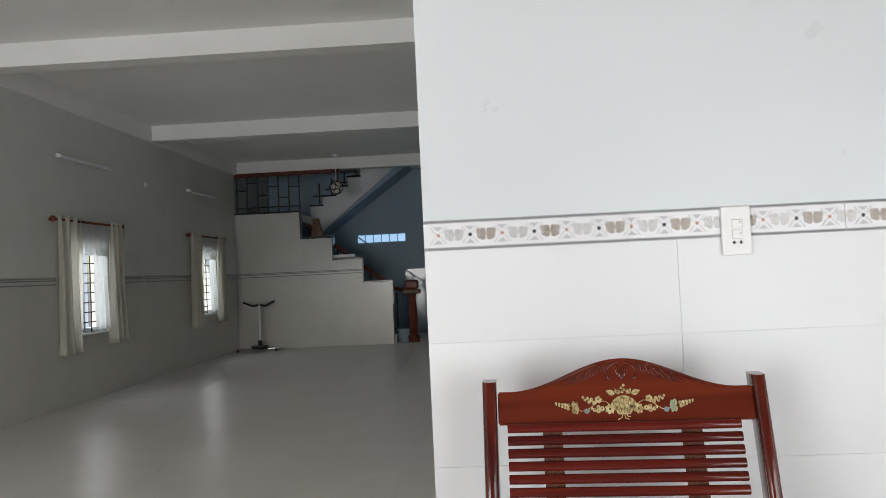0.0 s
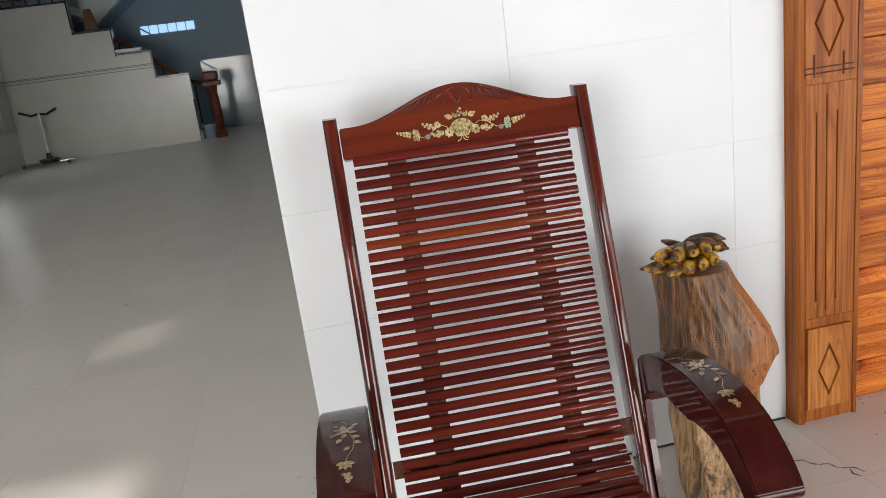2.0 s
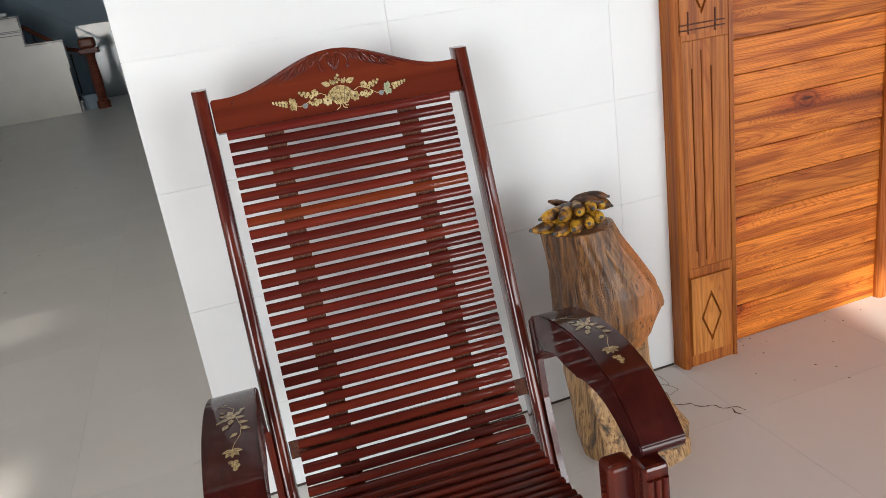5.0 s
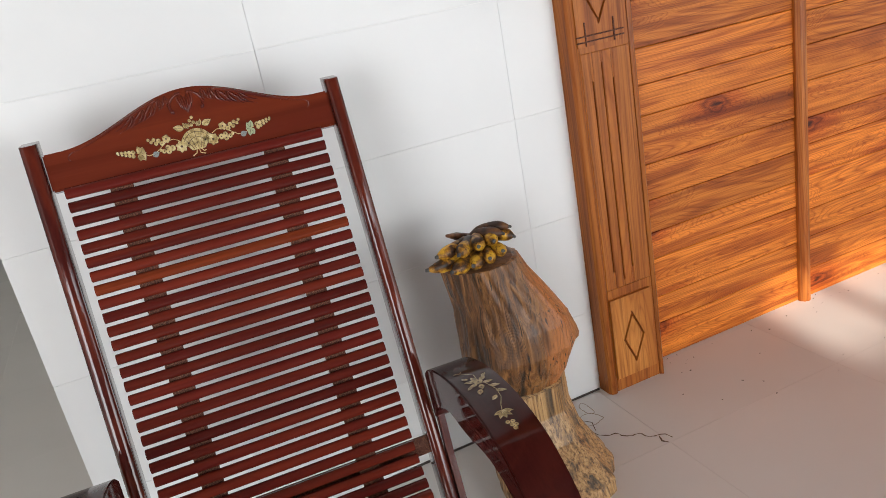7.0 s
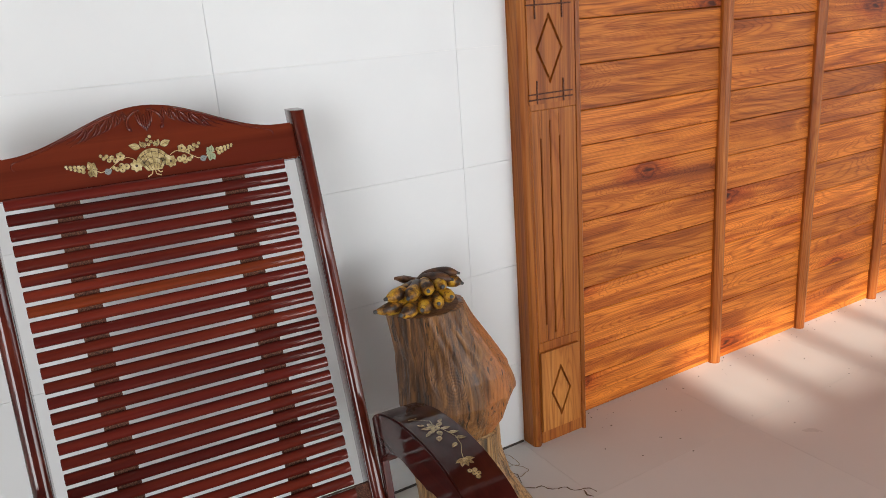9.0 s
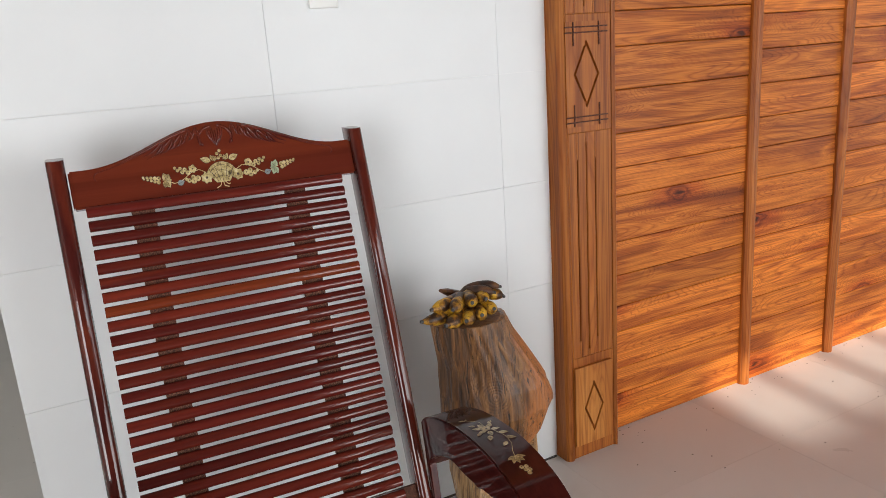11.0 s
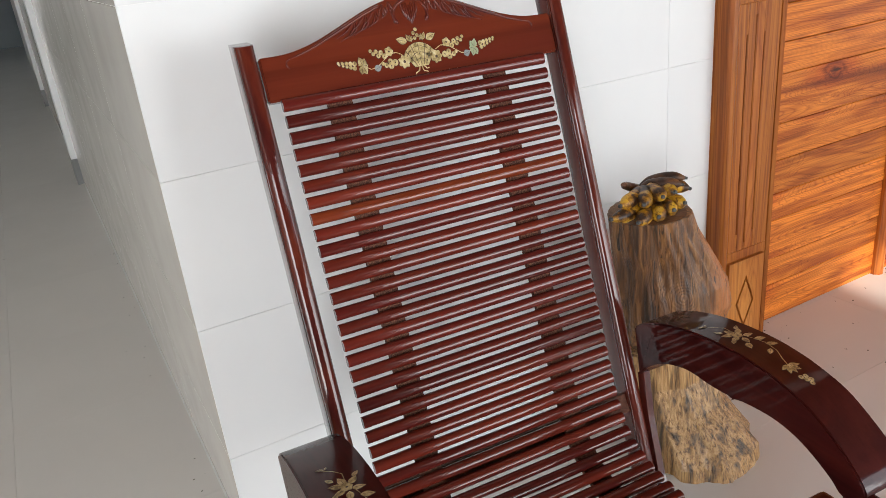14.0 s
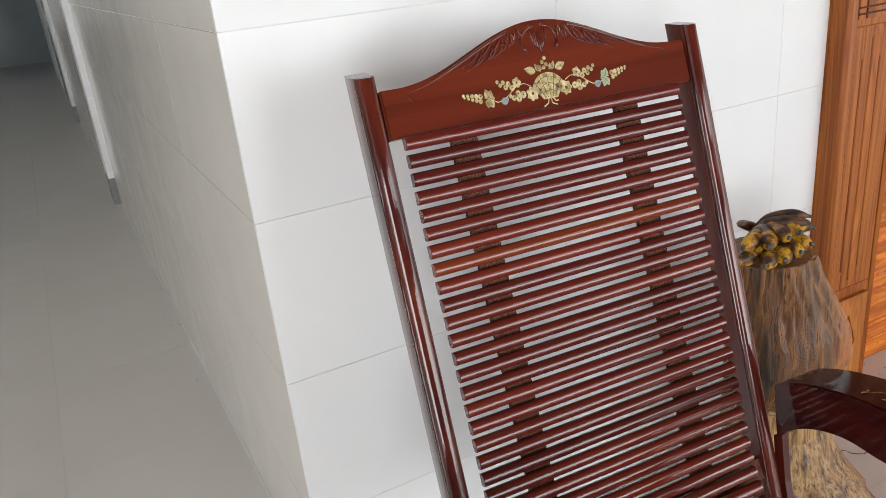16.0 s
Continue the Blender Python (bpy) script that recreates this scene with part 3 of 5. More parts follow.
# ---- switch plate ----
sw = empty("light_switch", pose(0.741, 0, 1.393), "white plastic wall plate with two switches and a socket", "light switch")
part("plate", box((-0.034, -0.012, -0.057), (0.034, -0.0012, 0.059), 0.003, 2), M_PLASTIC, sw)
for z in (0.016, -0.009):
    part("rocker", box((-0.012, -0.0155, z - 0.010), (0.014, -0.011, z + 0.012), 0.002, 1), M_PLASTIC, sw)
    part("mark", box((0.006, -0.0162, z + 0.002), (0.008, -0.0153, z + 0.006)), M_ROPE, sw)
for x_ in (-0.007, 0.009):
    part("socket_hole", box((x_ - 0.0022, -0.0126, -0.031), (x_ + 0.0022, -0.0115, -0.023)), M_DARKHOLE, sw)
    part("socket_hole", box((x_ - 0.005, -0.0126, -0.028), (x_ + 0.005, -0.0115, -0.0262)), M_DARKHOLE, sw)

# ---- rocking-style armchair ----
CH = pose(0.418, -0.2225, 0, 0, 0, -3.5)
chair = empty("armchair", CH, "dark red lacquered slatted wooden armchair with pearl inlay", "armchair")
# side line of back and seat: forward distance and height, from the top downwards
LEAN = 0.33
B0 = -0.012
line = [(B0 + LEAN * (1.086 - z), z) for z in (1.086, 0.9, 0.7, 0.5, 0.42)]
line += [(0.226, 0.376), (0.248, 0.344), (0.280, 0.318), (0.322, 0.302), (0.37, 0.295), (0.42, 0.294), (0.47, 0.298), (0.53, 0.307), (0.58, 0.320), (0.62, 0.334)]
arc = [0.0]
for p, q in zip(line, line[1:]):
    arc.append(arc[-1] + math.dist(p, q))


def along(s):
    """Point and downward tangent of the side line at arc length s."""
    for i in range(len(arc) - 1):
        if s <= arc[i + 1] or i == len(arc) - 2:
            f = (s - arc[i]) / (arc[i + 1] - arc[i])
            p, q = line[i], line[i + 1]
            d = Vector((q[0] - p[0], q[1] - p[1])).normalized()
            return (p[0] + f * (q[0] - p[0]), p[1] + f * (q[1] - p[1])), d


def seat_frame(s, a=0.0, off=0.0):
    """Matrix whose x is across, y down along the chair's line, z out of its face."""
    (b_, z), d = along(s)
    y = Vector((0, -d[0], d[1]))
    x = Vector((1, 0, 0))
    zz = x.cross(y)
    if zz.z < 0:
        zz = -zz
    m = Matrix((x, y, zz)).transposed().to_4x4()
    p = Vector((a, -b_, z)) + zz * off
    return Matrix.Translation(p) @ m


def ribbon(a0, a1, s0, s1, n0, n1, steps=40, bevel=0.0):
    """A board that follows the chair's line."""
    bm = bmesh.new()
    rows = []
    for i in range(steps + 1):
        m = seat_frame(s0 + (s1 - s0) * i / steps)
        rows.append([bm.verts.new(m @ Vector(p)) for p in ((a0, 0, n0), (a1, 0, n0), (a1, 0, n1), (a0, 0, n1))])
    for r, q in zip(rows, rows[1:]):
        for j in range(4):
            bm.faces.new((r[j], r[(j + 1) % 4], q[(j + 1) % 4], q[j]))
    bm.faces.new(rows[0][::-1])
    bm.faces.new(rows[-1])
    if bevel:
        bmesh.ops.recalc_face_normals(bm, faces=bm.faces)
        sharp = [e for e in bm.edges if len(e.link_faces) == 2 and e.calc_face_angle() > 1.0]
        bmesh.ops.bevel(bm, geom=sharp, offset=bevel, segments=3, affect="EDGES", profile=0.5)
    return bm


S_END = arc[-1]
for sgn in (-1, 1):
    a0, a1 = (0.262, 0.290) if sgn > 0 else (-0.294, -0.264)
    bm = bmesh.new()
    top_s = 1.088
    face = [(B0 + lean * (1.086 - z) + d, z) for z, lean, d in ((top_s, 0.31, 0.013), (0.0, 0.31, 0.013), (0.0, 0.31, -0.038), (top_s, 0.31, -0.038))]
    add_prism(bm, [(-b_, z) for b_, z in face], 0, a0, a1)
    bmesh.ops.recalc_face_normals(bm, faces=bm.faces)
    for front, off in ((True, 0.012), (False, 0.003)):
        long_edges = [e for e in bm.edges if e.calc_length() > 0.5 and (min(v.co.y for v in e.verts) < -0.335) == front]
        bmesh.ops.bevel(bm, geom=long_edges, offset=off, segments=5 if front else 2, affect="EDGES", profile=0.5)
    for f in bm.faces:
        f.smooth = len(f.verts) == 4
    for e in bm.edges:
        if any(len(f.verts) > 4 for f in e.link_faces):
            e.smooth = False
    part("post", bm, M_LACQ_Z, chair)
for a0, a1 in ((-0.170, -0.130), (0.113, 0.153)):
    part("strap", ribbon(a0, a1, 0.085, S_END - 0.05, -0.013, -0.0025, 50), M_STRAP, chair, "dark brown bearer strip behind the slats")
# crest rail
def crest_top(a):
    u = abs(a) / 0.262
    return 1.128 - 0.0615 * (0.5 - 0.5 * math.cos(math.pi * min(1, u / 0.90)))


top_pts = [(a / 50 * 0.262, crest_top(a / 50 * 0.262)) for a in range(50, -51, -1)]
Sl = math.hypot(1, LEAN)
poly = [(-0.262, 1.001), (0.262, 1.001)] + top_pts


def on_back(a, z, n):
    """A point of the back's face at height z, n metres in front of it."""
    return Vector((a, -(B0 + LEAN * (1.086 - z)) - n / Sl, z + n * LEAN / Sl))


bm = bmesh.new()
fa = [bm.verts.new(on_back(a, z, 0.002)) for a, z in poly]
fb = [bm.verts.new(on_back(a, z, -0.022)) for a, z in poly]
bm.faces.new(fa)
bm.faces.new(fb[::-1])
for i in range(len(poly)):
    j = (i + 1) % len(poly)
    bm.faces.new((fa[i], fa[j], fb[j], fb[i]))
bmesh.ops.recalc_face_normals(bm, faces=bm.faces)
bmesh.ops.bevel(bm, geom=[e for e in bm.edges if len(e.link_faces) == 2 and e.calc_face_angle() > 1.0], offset=0.003, segments=2, affect="EDGES")
crest = part("crest_rail", bm, lacquer("red_lacquer_crest", "X", (0.028, 0.003, 0.003), (0.085, 0.010, 0.006), (0.150, 0.024, 0.009), 0.0, 0.06, 0.3), chair, "arched crest rail with carved leaf scrolls")
M_LACQ_CARVE = lacquer("red_lacquer_carving", "X", (0.040, 0.004, 0.003), (0.080, 0.009, 0.006), (0.13, 0.020, 0.009), 0.0, 0.10)
# carved scrolls: a curling line along the arch and acanthus lobes hanging from it
bm = bmesh.new()
for sg in (-1, 1):
    pts, rr = [], []
    for i in range(25):
        u = i / 24
        a = 0.052 + 0.165 * u
        pts.append(on_back(sg * a, crest_top(a) - 0.0055 - 0.010 * max(0, u - 0.55) ** 1.3, 0.0026))
        rr.append(0.0030 if u < 0.5 else 0.0030 - 0.0022 * (u - 0.5) * 2)
    add_tube(bm, pts, rr, 8, 0.9)
    end = [on_back(sg * (0.212 + 0.009 * math.cos(k)), crest_top(0.21) - 0.017 + 0.008 * math.sin(k), 0.0022) for k in [1.4 - 0.4 * i for i in range(7)]]
    add_tube(bm, end, [0.0012, 0.0015, 0.0016, 0.0015, 0.0012, 0.0009, 0.0005], 6, 0.8)
    for a, ln, bend, w in ((0.034, 0.024, -0.10, 0.0040), (0.046, 0.026, 0.10, 0.0044), (0.060, 0.034, 0.55, 0.0050), (0.078, 0.036, 0.75, 0.0048), (0.098, 0.034, 0.95, 0.0040)):
        z0 = crest_top(a) - 0.005
        for side, k in ((-1, 0.9), (0, 1.0), (1, 0.8)):
            pts, rr = [], []
            for i in range(10):
                u = i / 9
                pts.append(on_back(sg * (a + ln * (bend * u * u * 0.8 + 0.22 * side * math.sin(2.4 * u) + 0.10 * (u > 0.85))), z0 - ln * k * (u - 0.15 * u * u), 0.0022 + 0.0012 * (side == 0)))
                rr.append(max(0.0005, w * (0.55 if side else 0.42) * math.sin(math.pi * (0.16 + 0.80 * u))))
            add_tube(bm, pts, rr, 7, 0.8)
    pts = [on_back(sg * (0.006 + 0.024 * math.sin(u)), 1.098 + 0.021 * math.cos(u), 0.0026) for u in [0.16 * i for i in range(15)]]
    add_tube(bm, pts, [0.0028] * 12 + [0.0034, 0.0036, 0.0014], 8, 0.9)
for k in range(-3, 4):
    pts = [on_back(k * 0.0046 * (1 - 0.45 * u * u), 1.112 - 0.030 * u + abs(k) * 0.0032, 0.0022) for u in (0, 0.25, 0.5, 0.75, 0.9, 1)]
    add_tube(bm, pts, [0.0010, 0.0021, 0.0025, 0.0024, 0.0016, 0.0006], 6, 0.9)
part("carving", bm, M_LACQ_CARVE, crest, smooth=True)


# pearl inlay
def piece(bm, edge, f, outline):
    """A flat inlay piece, and its engraved outline as a slightly larger piece below it."""
    n_ = len(outline)
    cx, cz = sum(p[0] for p in outline) / n_, sum(p[1] for p in outline) / n_
    bm.faces.new([bm.verts.new(f(x, z, 0.0007)) for x, z in outline])
    big = []
    for x, z in outline:
        d = math.hypot(x - cx, z - cz) or 1
        big.append((x + (x - cx) / d * 0.0007, z + (z - cz) / d * 0.0007))
    edge.faces.new([edge.verts.new(f(x, z, 0.0003)) for x, z in big])


def petal(bm, edge, f, x, z, ln, w, ang, k=7):
    ca, sa = math.cos(radians(ang)), math.sin(radians(ang))
    prof = [(i / k * ln, w * math.sin(math.pi * (i / k) ** 0.8)) for i in range(k + 1)]
    outline = prof + [(u, -v_) for u, v_ in prof[-2:0:-1]]
    piece(bm, edge, f, [(x + u * ca - v_ * sa, z + u * sa + v_ * ca) for u, v_ in outline])
    vine(edge, lambda p, q, n: f(p, q, n + 0.0006), [(x + 0.15 * ln * ca, z + 0.15 * ln * sa), (x + 0.8 * ln * ca, z + 0.8 * ln * sa)], 0.00025)


def disc(bm, edge, f, x, z, r, lobes=0, k=18):
    piece(bm, edge, f, [(x + q * math.cos(a), z + q * math.sin(a)) for q, a in ((r * (1 + (0.14 * math.cos(lobes * i * 2 * math.pi / k) if lobes else 0)), i * 2 * math.pi / k) for i in range(k))])
    if r > 0.0035:
        edge.faces.new([edge.verts.new(f(x + r * 0.26 * math.cos(i), z + r * 0.26 * math.sin(i), 0.0010)) for i in (0, 1.05, 2.1, 3.14, 4.19, 5.24)])


def vine(bm, f, pts, w=0.0007):
    for (x0, z0), (x1, z1) in zip(pts, pts[1:]):
        d = Vector((x1 - x0, z1 - z0)).normalized() * w
        bm.faces.new([bm.verts.new(f(*q, 0.0004)) for q in ((x0 - d[1], z0 + d[0]), (x1 - d[1], z1 + d[0]), (x1 + d[1], z1 - d[0]), (x0 + d[1], z0 - d[0]))])


def rail_face(x, z, n):
    return on_back(x, z - 0.010, 0.0022 + n)


bm, edge, green = bmesh.new(), bmesh.new(), bmesh.new()
# fan-shaped basket with a scalloped flower at each side
fan = [(0.031 * math.sin(a), 1.030 + 0.033 * math.cos(a)) for a in [-1.05 + 0.21 * i for i in range(11)]]
piece(bm, edge, rail_face, [(-0.012, 1.026), (0.012, 1.026)][::-1] + fan)
over = lambda x, z, n: rail_face(x, z, n + 0.0006)
for q in (0.30, 0.58, 0.84):
    vine(edge, over, [((x * q if q > 0.3 else x * 0.45), 1.027 + (z - 1.027) * q) for x, z in fan], 0.0004)
for i in range(1, 10, 2):
    vine(edge, over, [(fan[i][0] * 0.35, 1.028), fan[i]], 0.0004)
for sg in (-1, 1):
    disc(bm, edge, rail_face, sg * 0.0290, 1.037, 0.0095, 7, 28)
    disc(bm, edge, rail_face, sg * 0.0160, 1.040, 0.0058, 5, 20)
    petal(bm, edge, rail_face, sg * 0.017, 1.066, 0.019, 0.0056, 20 if sg > 0 else 160)
    petal(bm, edge, rail_face, sg * 0.012, 1.066, 0.012, 0.0030, 70 if sg > 0 else 110)
    for ang in (40, 100, 160, 220, 280, 340):
        petal(bm, edge, rail_face, sg * 0.010, 1.070, 0.0055, 0.0017, ang, 5)
    vine(bm, rail_face, [(sg * x_, z_) for x_, z_ in ((0.030, 1.048), (0.040, 1.053), (0.052, 1.052), (0.064, 1.044), (0.076, 1.036), (0.088, 1.034), (0.098, 1.040), (0.108, 1.043))], 0.0006)
    disc(bm, edge, rail_face, sg * 0.052, 1.056, 0.0068, 5, 20)
    for i, (cx, cz) in enumerate(((0.061, 1.050), (0.066, 1.056), (0.071, 1.052), (0.074, 1.059), (0.079, 1.056), (0.083, 1.061))):
        disc(bm, edge, rail_face, sg * cx, cz, 0.0041 - 0.0003 * i)
    for cx, cz, r in ((0.045, 1.038, 0.0050), (0.053, 1.034, 0.0046), (0.053, 1.041, 0.0042), (0.061, 1.036, 0.0038), (0.066, 1.039, 0.0028)):
        disc(bm, edge, rail_face, sg * cx, cz, r)
    for i in range(5):
        disc(bm, edge, rail_face, sg * (0.114 + 0.0065 * i), 1.046 + 0.0012 * i, 0.0037 - 0.0004 * i)
        disc(bm, edge, rail_face, sg * (0.115 + 0.0060 * i), 1.0395 + 0.0021 * i, 0.0032 - 0.0004 * i)
    for ang, ln in ((75, 0.014), (115, 0.012), (250, 0.014), (290, 0.013), (180, 0.009)):
        petal(green if sg > 0 else bm, edge, rail_face, sg * 0.101, 1.041, ln, 0.0052, ang if sg > 0 else 180 - ang)
for x_, z_ in ((-0.002, 1.070), (0.003, 1.074), (-0.003, 1.078), (0.002, 1.083)):
    disc(bm, edge, rail_face, x_, z_, 0.0028)
for pts in ([(-0.004, 1.026), (-0.006, 1.020), (-0.014, 1.016)], [(0.0, 1.026), (0.001, 1.019), (0.009, 1.016)], [(0.004, 1.026), (0.008, 1.021), (0.012, 1.022)]):
    vine(bm, rail_face, pts, 0.0009)
part("flower_inlay", bm, M_PEARL, crest, "golden mother-of-pearl flower inlay")
part("leaf_inlay", green, M_PEARL_G, crest, "greenish pearl leaf inlay")
for x_, ang in ((0.080, 200), (-0.082, 20)):
    bm = bmesh.new()
    petal(bm, edge, rail_face, x_, 1.032, 0.013 if x_ < 0 else -0.013, 0.0050, ang)
    part("leaf_inlay", bm, material("grey_pearl_inlay", (0.34, 0.38, 0.38), 0.25, 0.3, coat=0.5), crest, "grey pearl leaf inlay")
tagged(part("engraving", edge, M_ENGRAVE, crest), kind="stuff")

# slats: one mesh, many objects
def slat_mesh():
    prof = [(-0.0090, -0.0060), (0.0090, -0.0060), (0.0099, -0.0025), (0.0098, 0.0010), (0.0086, 0.0044), (0.0060, 0.0068), (0.0022, 0.0080), (-0.0022, 0.0080), (-0.0060, 0.0068), (-0.0086, 0.0044), (-0.0098, 0.0010), (-0.0099, -0.0025)]
    bm = bmesh.new()
    ends = []
    for a, k in ((-0.2432, 0.92), (-0.2425, 1.0), (0.2283, 1.0), (0.2290, 0.92)):
        ends.append([bm.verts.new((a, y * k, z * k)) for y, z in prof])
    for p, q in zip(ends, ends[1:]):
        for j in range(len(prof)):
            i = (j + 1) % len(prof)
            bm.faces.new((p[j], p[i], q[i], q[j]))
    caps = [bm.faces.new(ends[0][::-1]), bm.faces.new(ends[-1])]
    for f in bm.faces:
        f.smooth = f not in caps
    for e in bm.edges:
        if all(v in ends[0] or v in ends[-1] for v in e.verts) or all(v in ends[1] for v in e.verts) or all(v in ends[2] for v in e.verts):
            e.smooth = False
    return bm


slat = None
count = 0
s = 0.097
while s < S_END - 0.02:
    m = seat_frame(s, 0.0, 0.003)
    if slat is None:
        slat = part("slat", slat_mesh(), M_LACQ_X, chair)
        slat.matrix_basis = m
    else:
        ob = again(slat, m, chair)
        if count == 7:
            ob.data = slat.data.copy()
            ob.data.materials[0] = M_LACQ_ORANGE
    count += 1
    s += 0.02575
part("cross_rail", ribbon(-0.262, 0.262, 0.735, 0.765, -0.034, -0.020, 6), M_STRAP, chair)
part("cross_rail", ribbon(-0.262, 0.262, S_END - 0.03, S_END, -0.03, 0.006, 4, 0.004), M_LACQ_X, chair)

# arms
TOP = [(0.200, 0.516), (0.222, 0.533), (0.265, 0.552), (0.31, 0.565), (0.35, 0.573), (0.395, 0.578), (0.44, 0.580), (0.48, 0.578), (0.52, 0.572), (0.575, 0.556), (0.625, 0.526), (0.652, 0.504), (0.670, 0.484), (0.675, 0.471), (0.668, 0.460)]
UNDER = [(0.652, 0.446), (0.636, 0.450), (0.620, 0.464), (0.59, 0.482), (0.56, 0.495), (0.525, 0.502), (0.49, 0.502), (0.455, 0.498), (0.437, 0.492), (0.428, 0.494), (0.39, 0.492), (0.355, 0.494), (0.328, 0.492), (0.295, 0.483), (0.262, 0.467), (0.235, 0.446), (0.222, 0.428), (0.214, 0.42)]


def spline(pts, per=4):
    """The points with a smooth curve through them."""
    out = []
    for i in range(len(pts) - 1):
        p = [Vector(pts[max(0, min(len(pts) - 1, i + k))]) for k in (-1, 0, 1, 2)]
        for j in range(per):
            u = j / per
            out.append(tuple(0.5 * (2 * p[1] + (p[2] - p[0]) * u + (2 * p[0] - 5 * p[1] + 4 * p[2] - p[3]) * u * u + (3 * p[1] - p[0] - 3 * p[2] + p[3]) * u ** 3)))
    return out + [tuple(pts[-1])]


TOP = spline(TOP, 5)
UNDER = spline(UNDER[:9], 3) + spline(UNDER[9:], 3)


def arm_face(sgn):
    """Point on an arm's upper face at forward distance b and across c."""
    def f(c, b_, n):
        for p, q in zip(TOP, TOP[1:]):
            if p[0] <= b_ <= q[0]:
                z = p[1] + (q[1] - p[1]) * (b_ - p[0]) / (q[0] - p[0])
                break
        return Vector(((0.327 if sgn > 0 else -0.336) + c, -b_, z + 0.0006 + n))
    return f


for sgn in (-1, 1):
    bm = bmesh.new()
    a0, a1 = (0.286, 0.368) if sgn > 0 else (-0.386, -0.2945)
    add_prism(bm, [(-b_, z) for b_, z in TOP + UNDER], 0, a0, a1)
    bmesh.ops.recalc_face_normals(bm, faces=bm.faces)
    bmesh.ops.bevel(bm, geom=[e for e in bm.edges if len(e.link_faces) == 2 and e.calc_face_angle() > 1.0], offset=0.0025, segments=2, affect="EDGES")
    arm = part("arm", bm, M_LACQ_Y, chair, "curved dark red arm with pearl flower inlay", smooth=0.6)
    f = arm_face(sgn)
    bm, edge = bmesh.new(), bmesh.new()
    vine(bm, f, [(-0.016, 0.350), (-0.004, 0.360), (0.004, 0.372), (0.002, 0.39), (0.010, 0.42), (0.016, 0.445), (0.013, 0.47), (0.003, 0.49), (-0.002, 0.506)], 0.0006)
    for c, b_, ln, w, ang in ((-0.020, 0.346, 0.010, 0.0026, 200), (-0.018, 0.350, 0.010, 0.0024, 250), (-0.015, 0.348, 0.008, 0.0022, 300),
                              (0.000, 0.398, 0.023, 0.0068, 255), (-0.004, 0.400, 0.024, 0.0068, 205), (0.006, 0.400, 0.022, 0.0066, 315), (-0.004, 0.408, 0.022, 0.0064, 160), (0.006, 0.410, 0.021, 0.0062, 10), (0.000, 0.414, 0.021, 0.0064, 100),
                              (-0.014, 0.384, 0.016, 0.0046, 230), (0.016, 0.386, 0.016, 0.0046, 320), (-0.018, 0.412, 0.016, 0.0046, 140), (0.012, 0.428, 0.022, 0.0066, 20), (-0.008, 0.430, 0.021, 0.0064, 115), (0.016, 0.448, 0.022, 0.0060, 30), (0.010, 0.462, 0.018, 0.0054, 140),
                              (-0.002, 0.504, 0.021, 0.0054, 20), (-0.002, 0.504, 0.022, 0.0056, 55), (-0.002, 0.504, 0.021, 0.0056, 90), (-0.002, 0.504, 0.022, 0.0056, 125), (-0.002, 0.504, 0.019, 0.0050, 165)):
        petal(bm, edge, f, c * 0.85, b_, ln * 0.86, w * 0.78, ang)
    disc(bm, edge, f, 0.000, 0.404, 0.0075, 6, 20)
    for c, b_ in ((-0.005, 0.531), (0.003, 0.532), (-0.001, 0.538), (0.005, 0.540), (0.001, 0.546)):
        disc(bm, edge, f, c, b_, 0.0038)
    tagged(part("engraving", edge, M_ENGRAVE, arm), kind="stuff")
    part("flower_inlay", bm, M_GOLD, arm, "golden mother-of-pearl flower inlay")
    # legs: reeded front leg, short inner post and a raked back leg
    bm = bmesh.new()
    l0, l1 = sorted((sgn * 0.280, sgn * 0.326))
    add_box(bm, (l0, -0.690, 0.0), (l1, -0.642, 0.452), 0.006, 2)
    for k in range(3):
        add_tube(bm, [(l0 + 0.009 + k * 0.014, -0.691, 0.02), (l0 + 0.009 + k * 0.014, -0.691, 0.43)], 0.006, 8)
    part("front_leg", bm, M_LACQ_Z, chair)
    p0, p1 = sorted((sgn * 0.235, sgn * 0.286))
    part("seat_post", box((p0, -0.655, 0.0), (p1, -0.612, 0.445), 0.010, 3), M_LACQ_Z, chair)
    # slim bowed brace between the arm's root and the foot of the front leg
    q0, q1 = sorted((sgn * 0.2905, sgn * 0.304))
    part("brace", prism([(-0.205, 0.42), (-0.222, 0.43), (-0.236, 0.34), (-0.270, 0.22), (-0.330, 0.10), (-0.40, 0.0), (-0.365, 0.0), (-0.300, 0.10), (-0.248, 0.22), (-0.216, 0.34)], 0, q0, q1), M_LACQ_Z, chair)
part("stretcher", box((-0.262, -0.325, 0.10), (0.262, -0.300, 0.13), 0.004, 1), M_LACQ_X, chair)

# ---- tree-stump stand ----


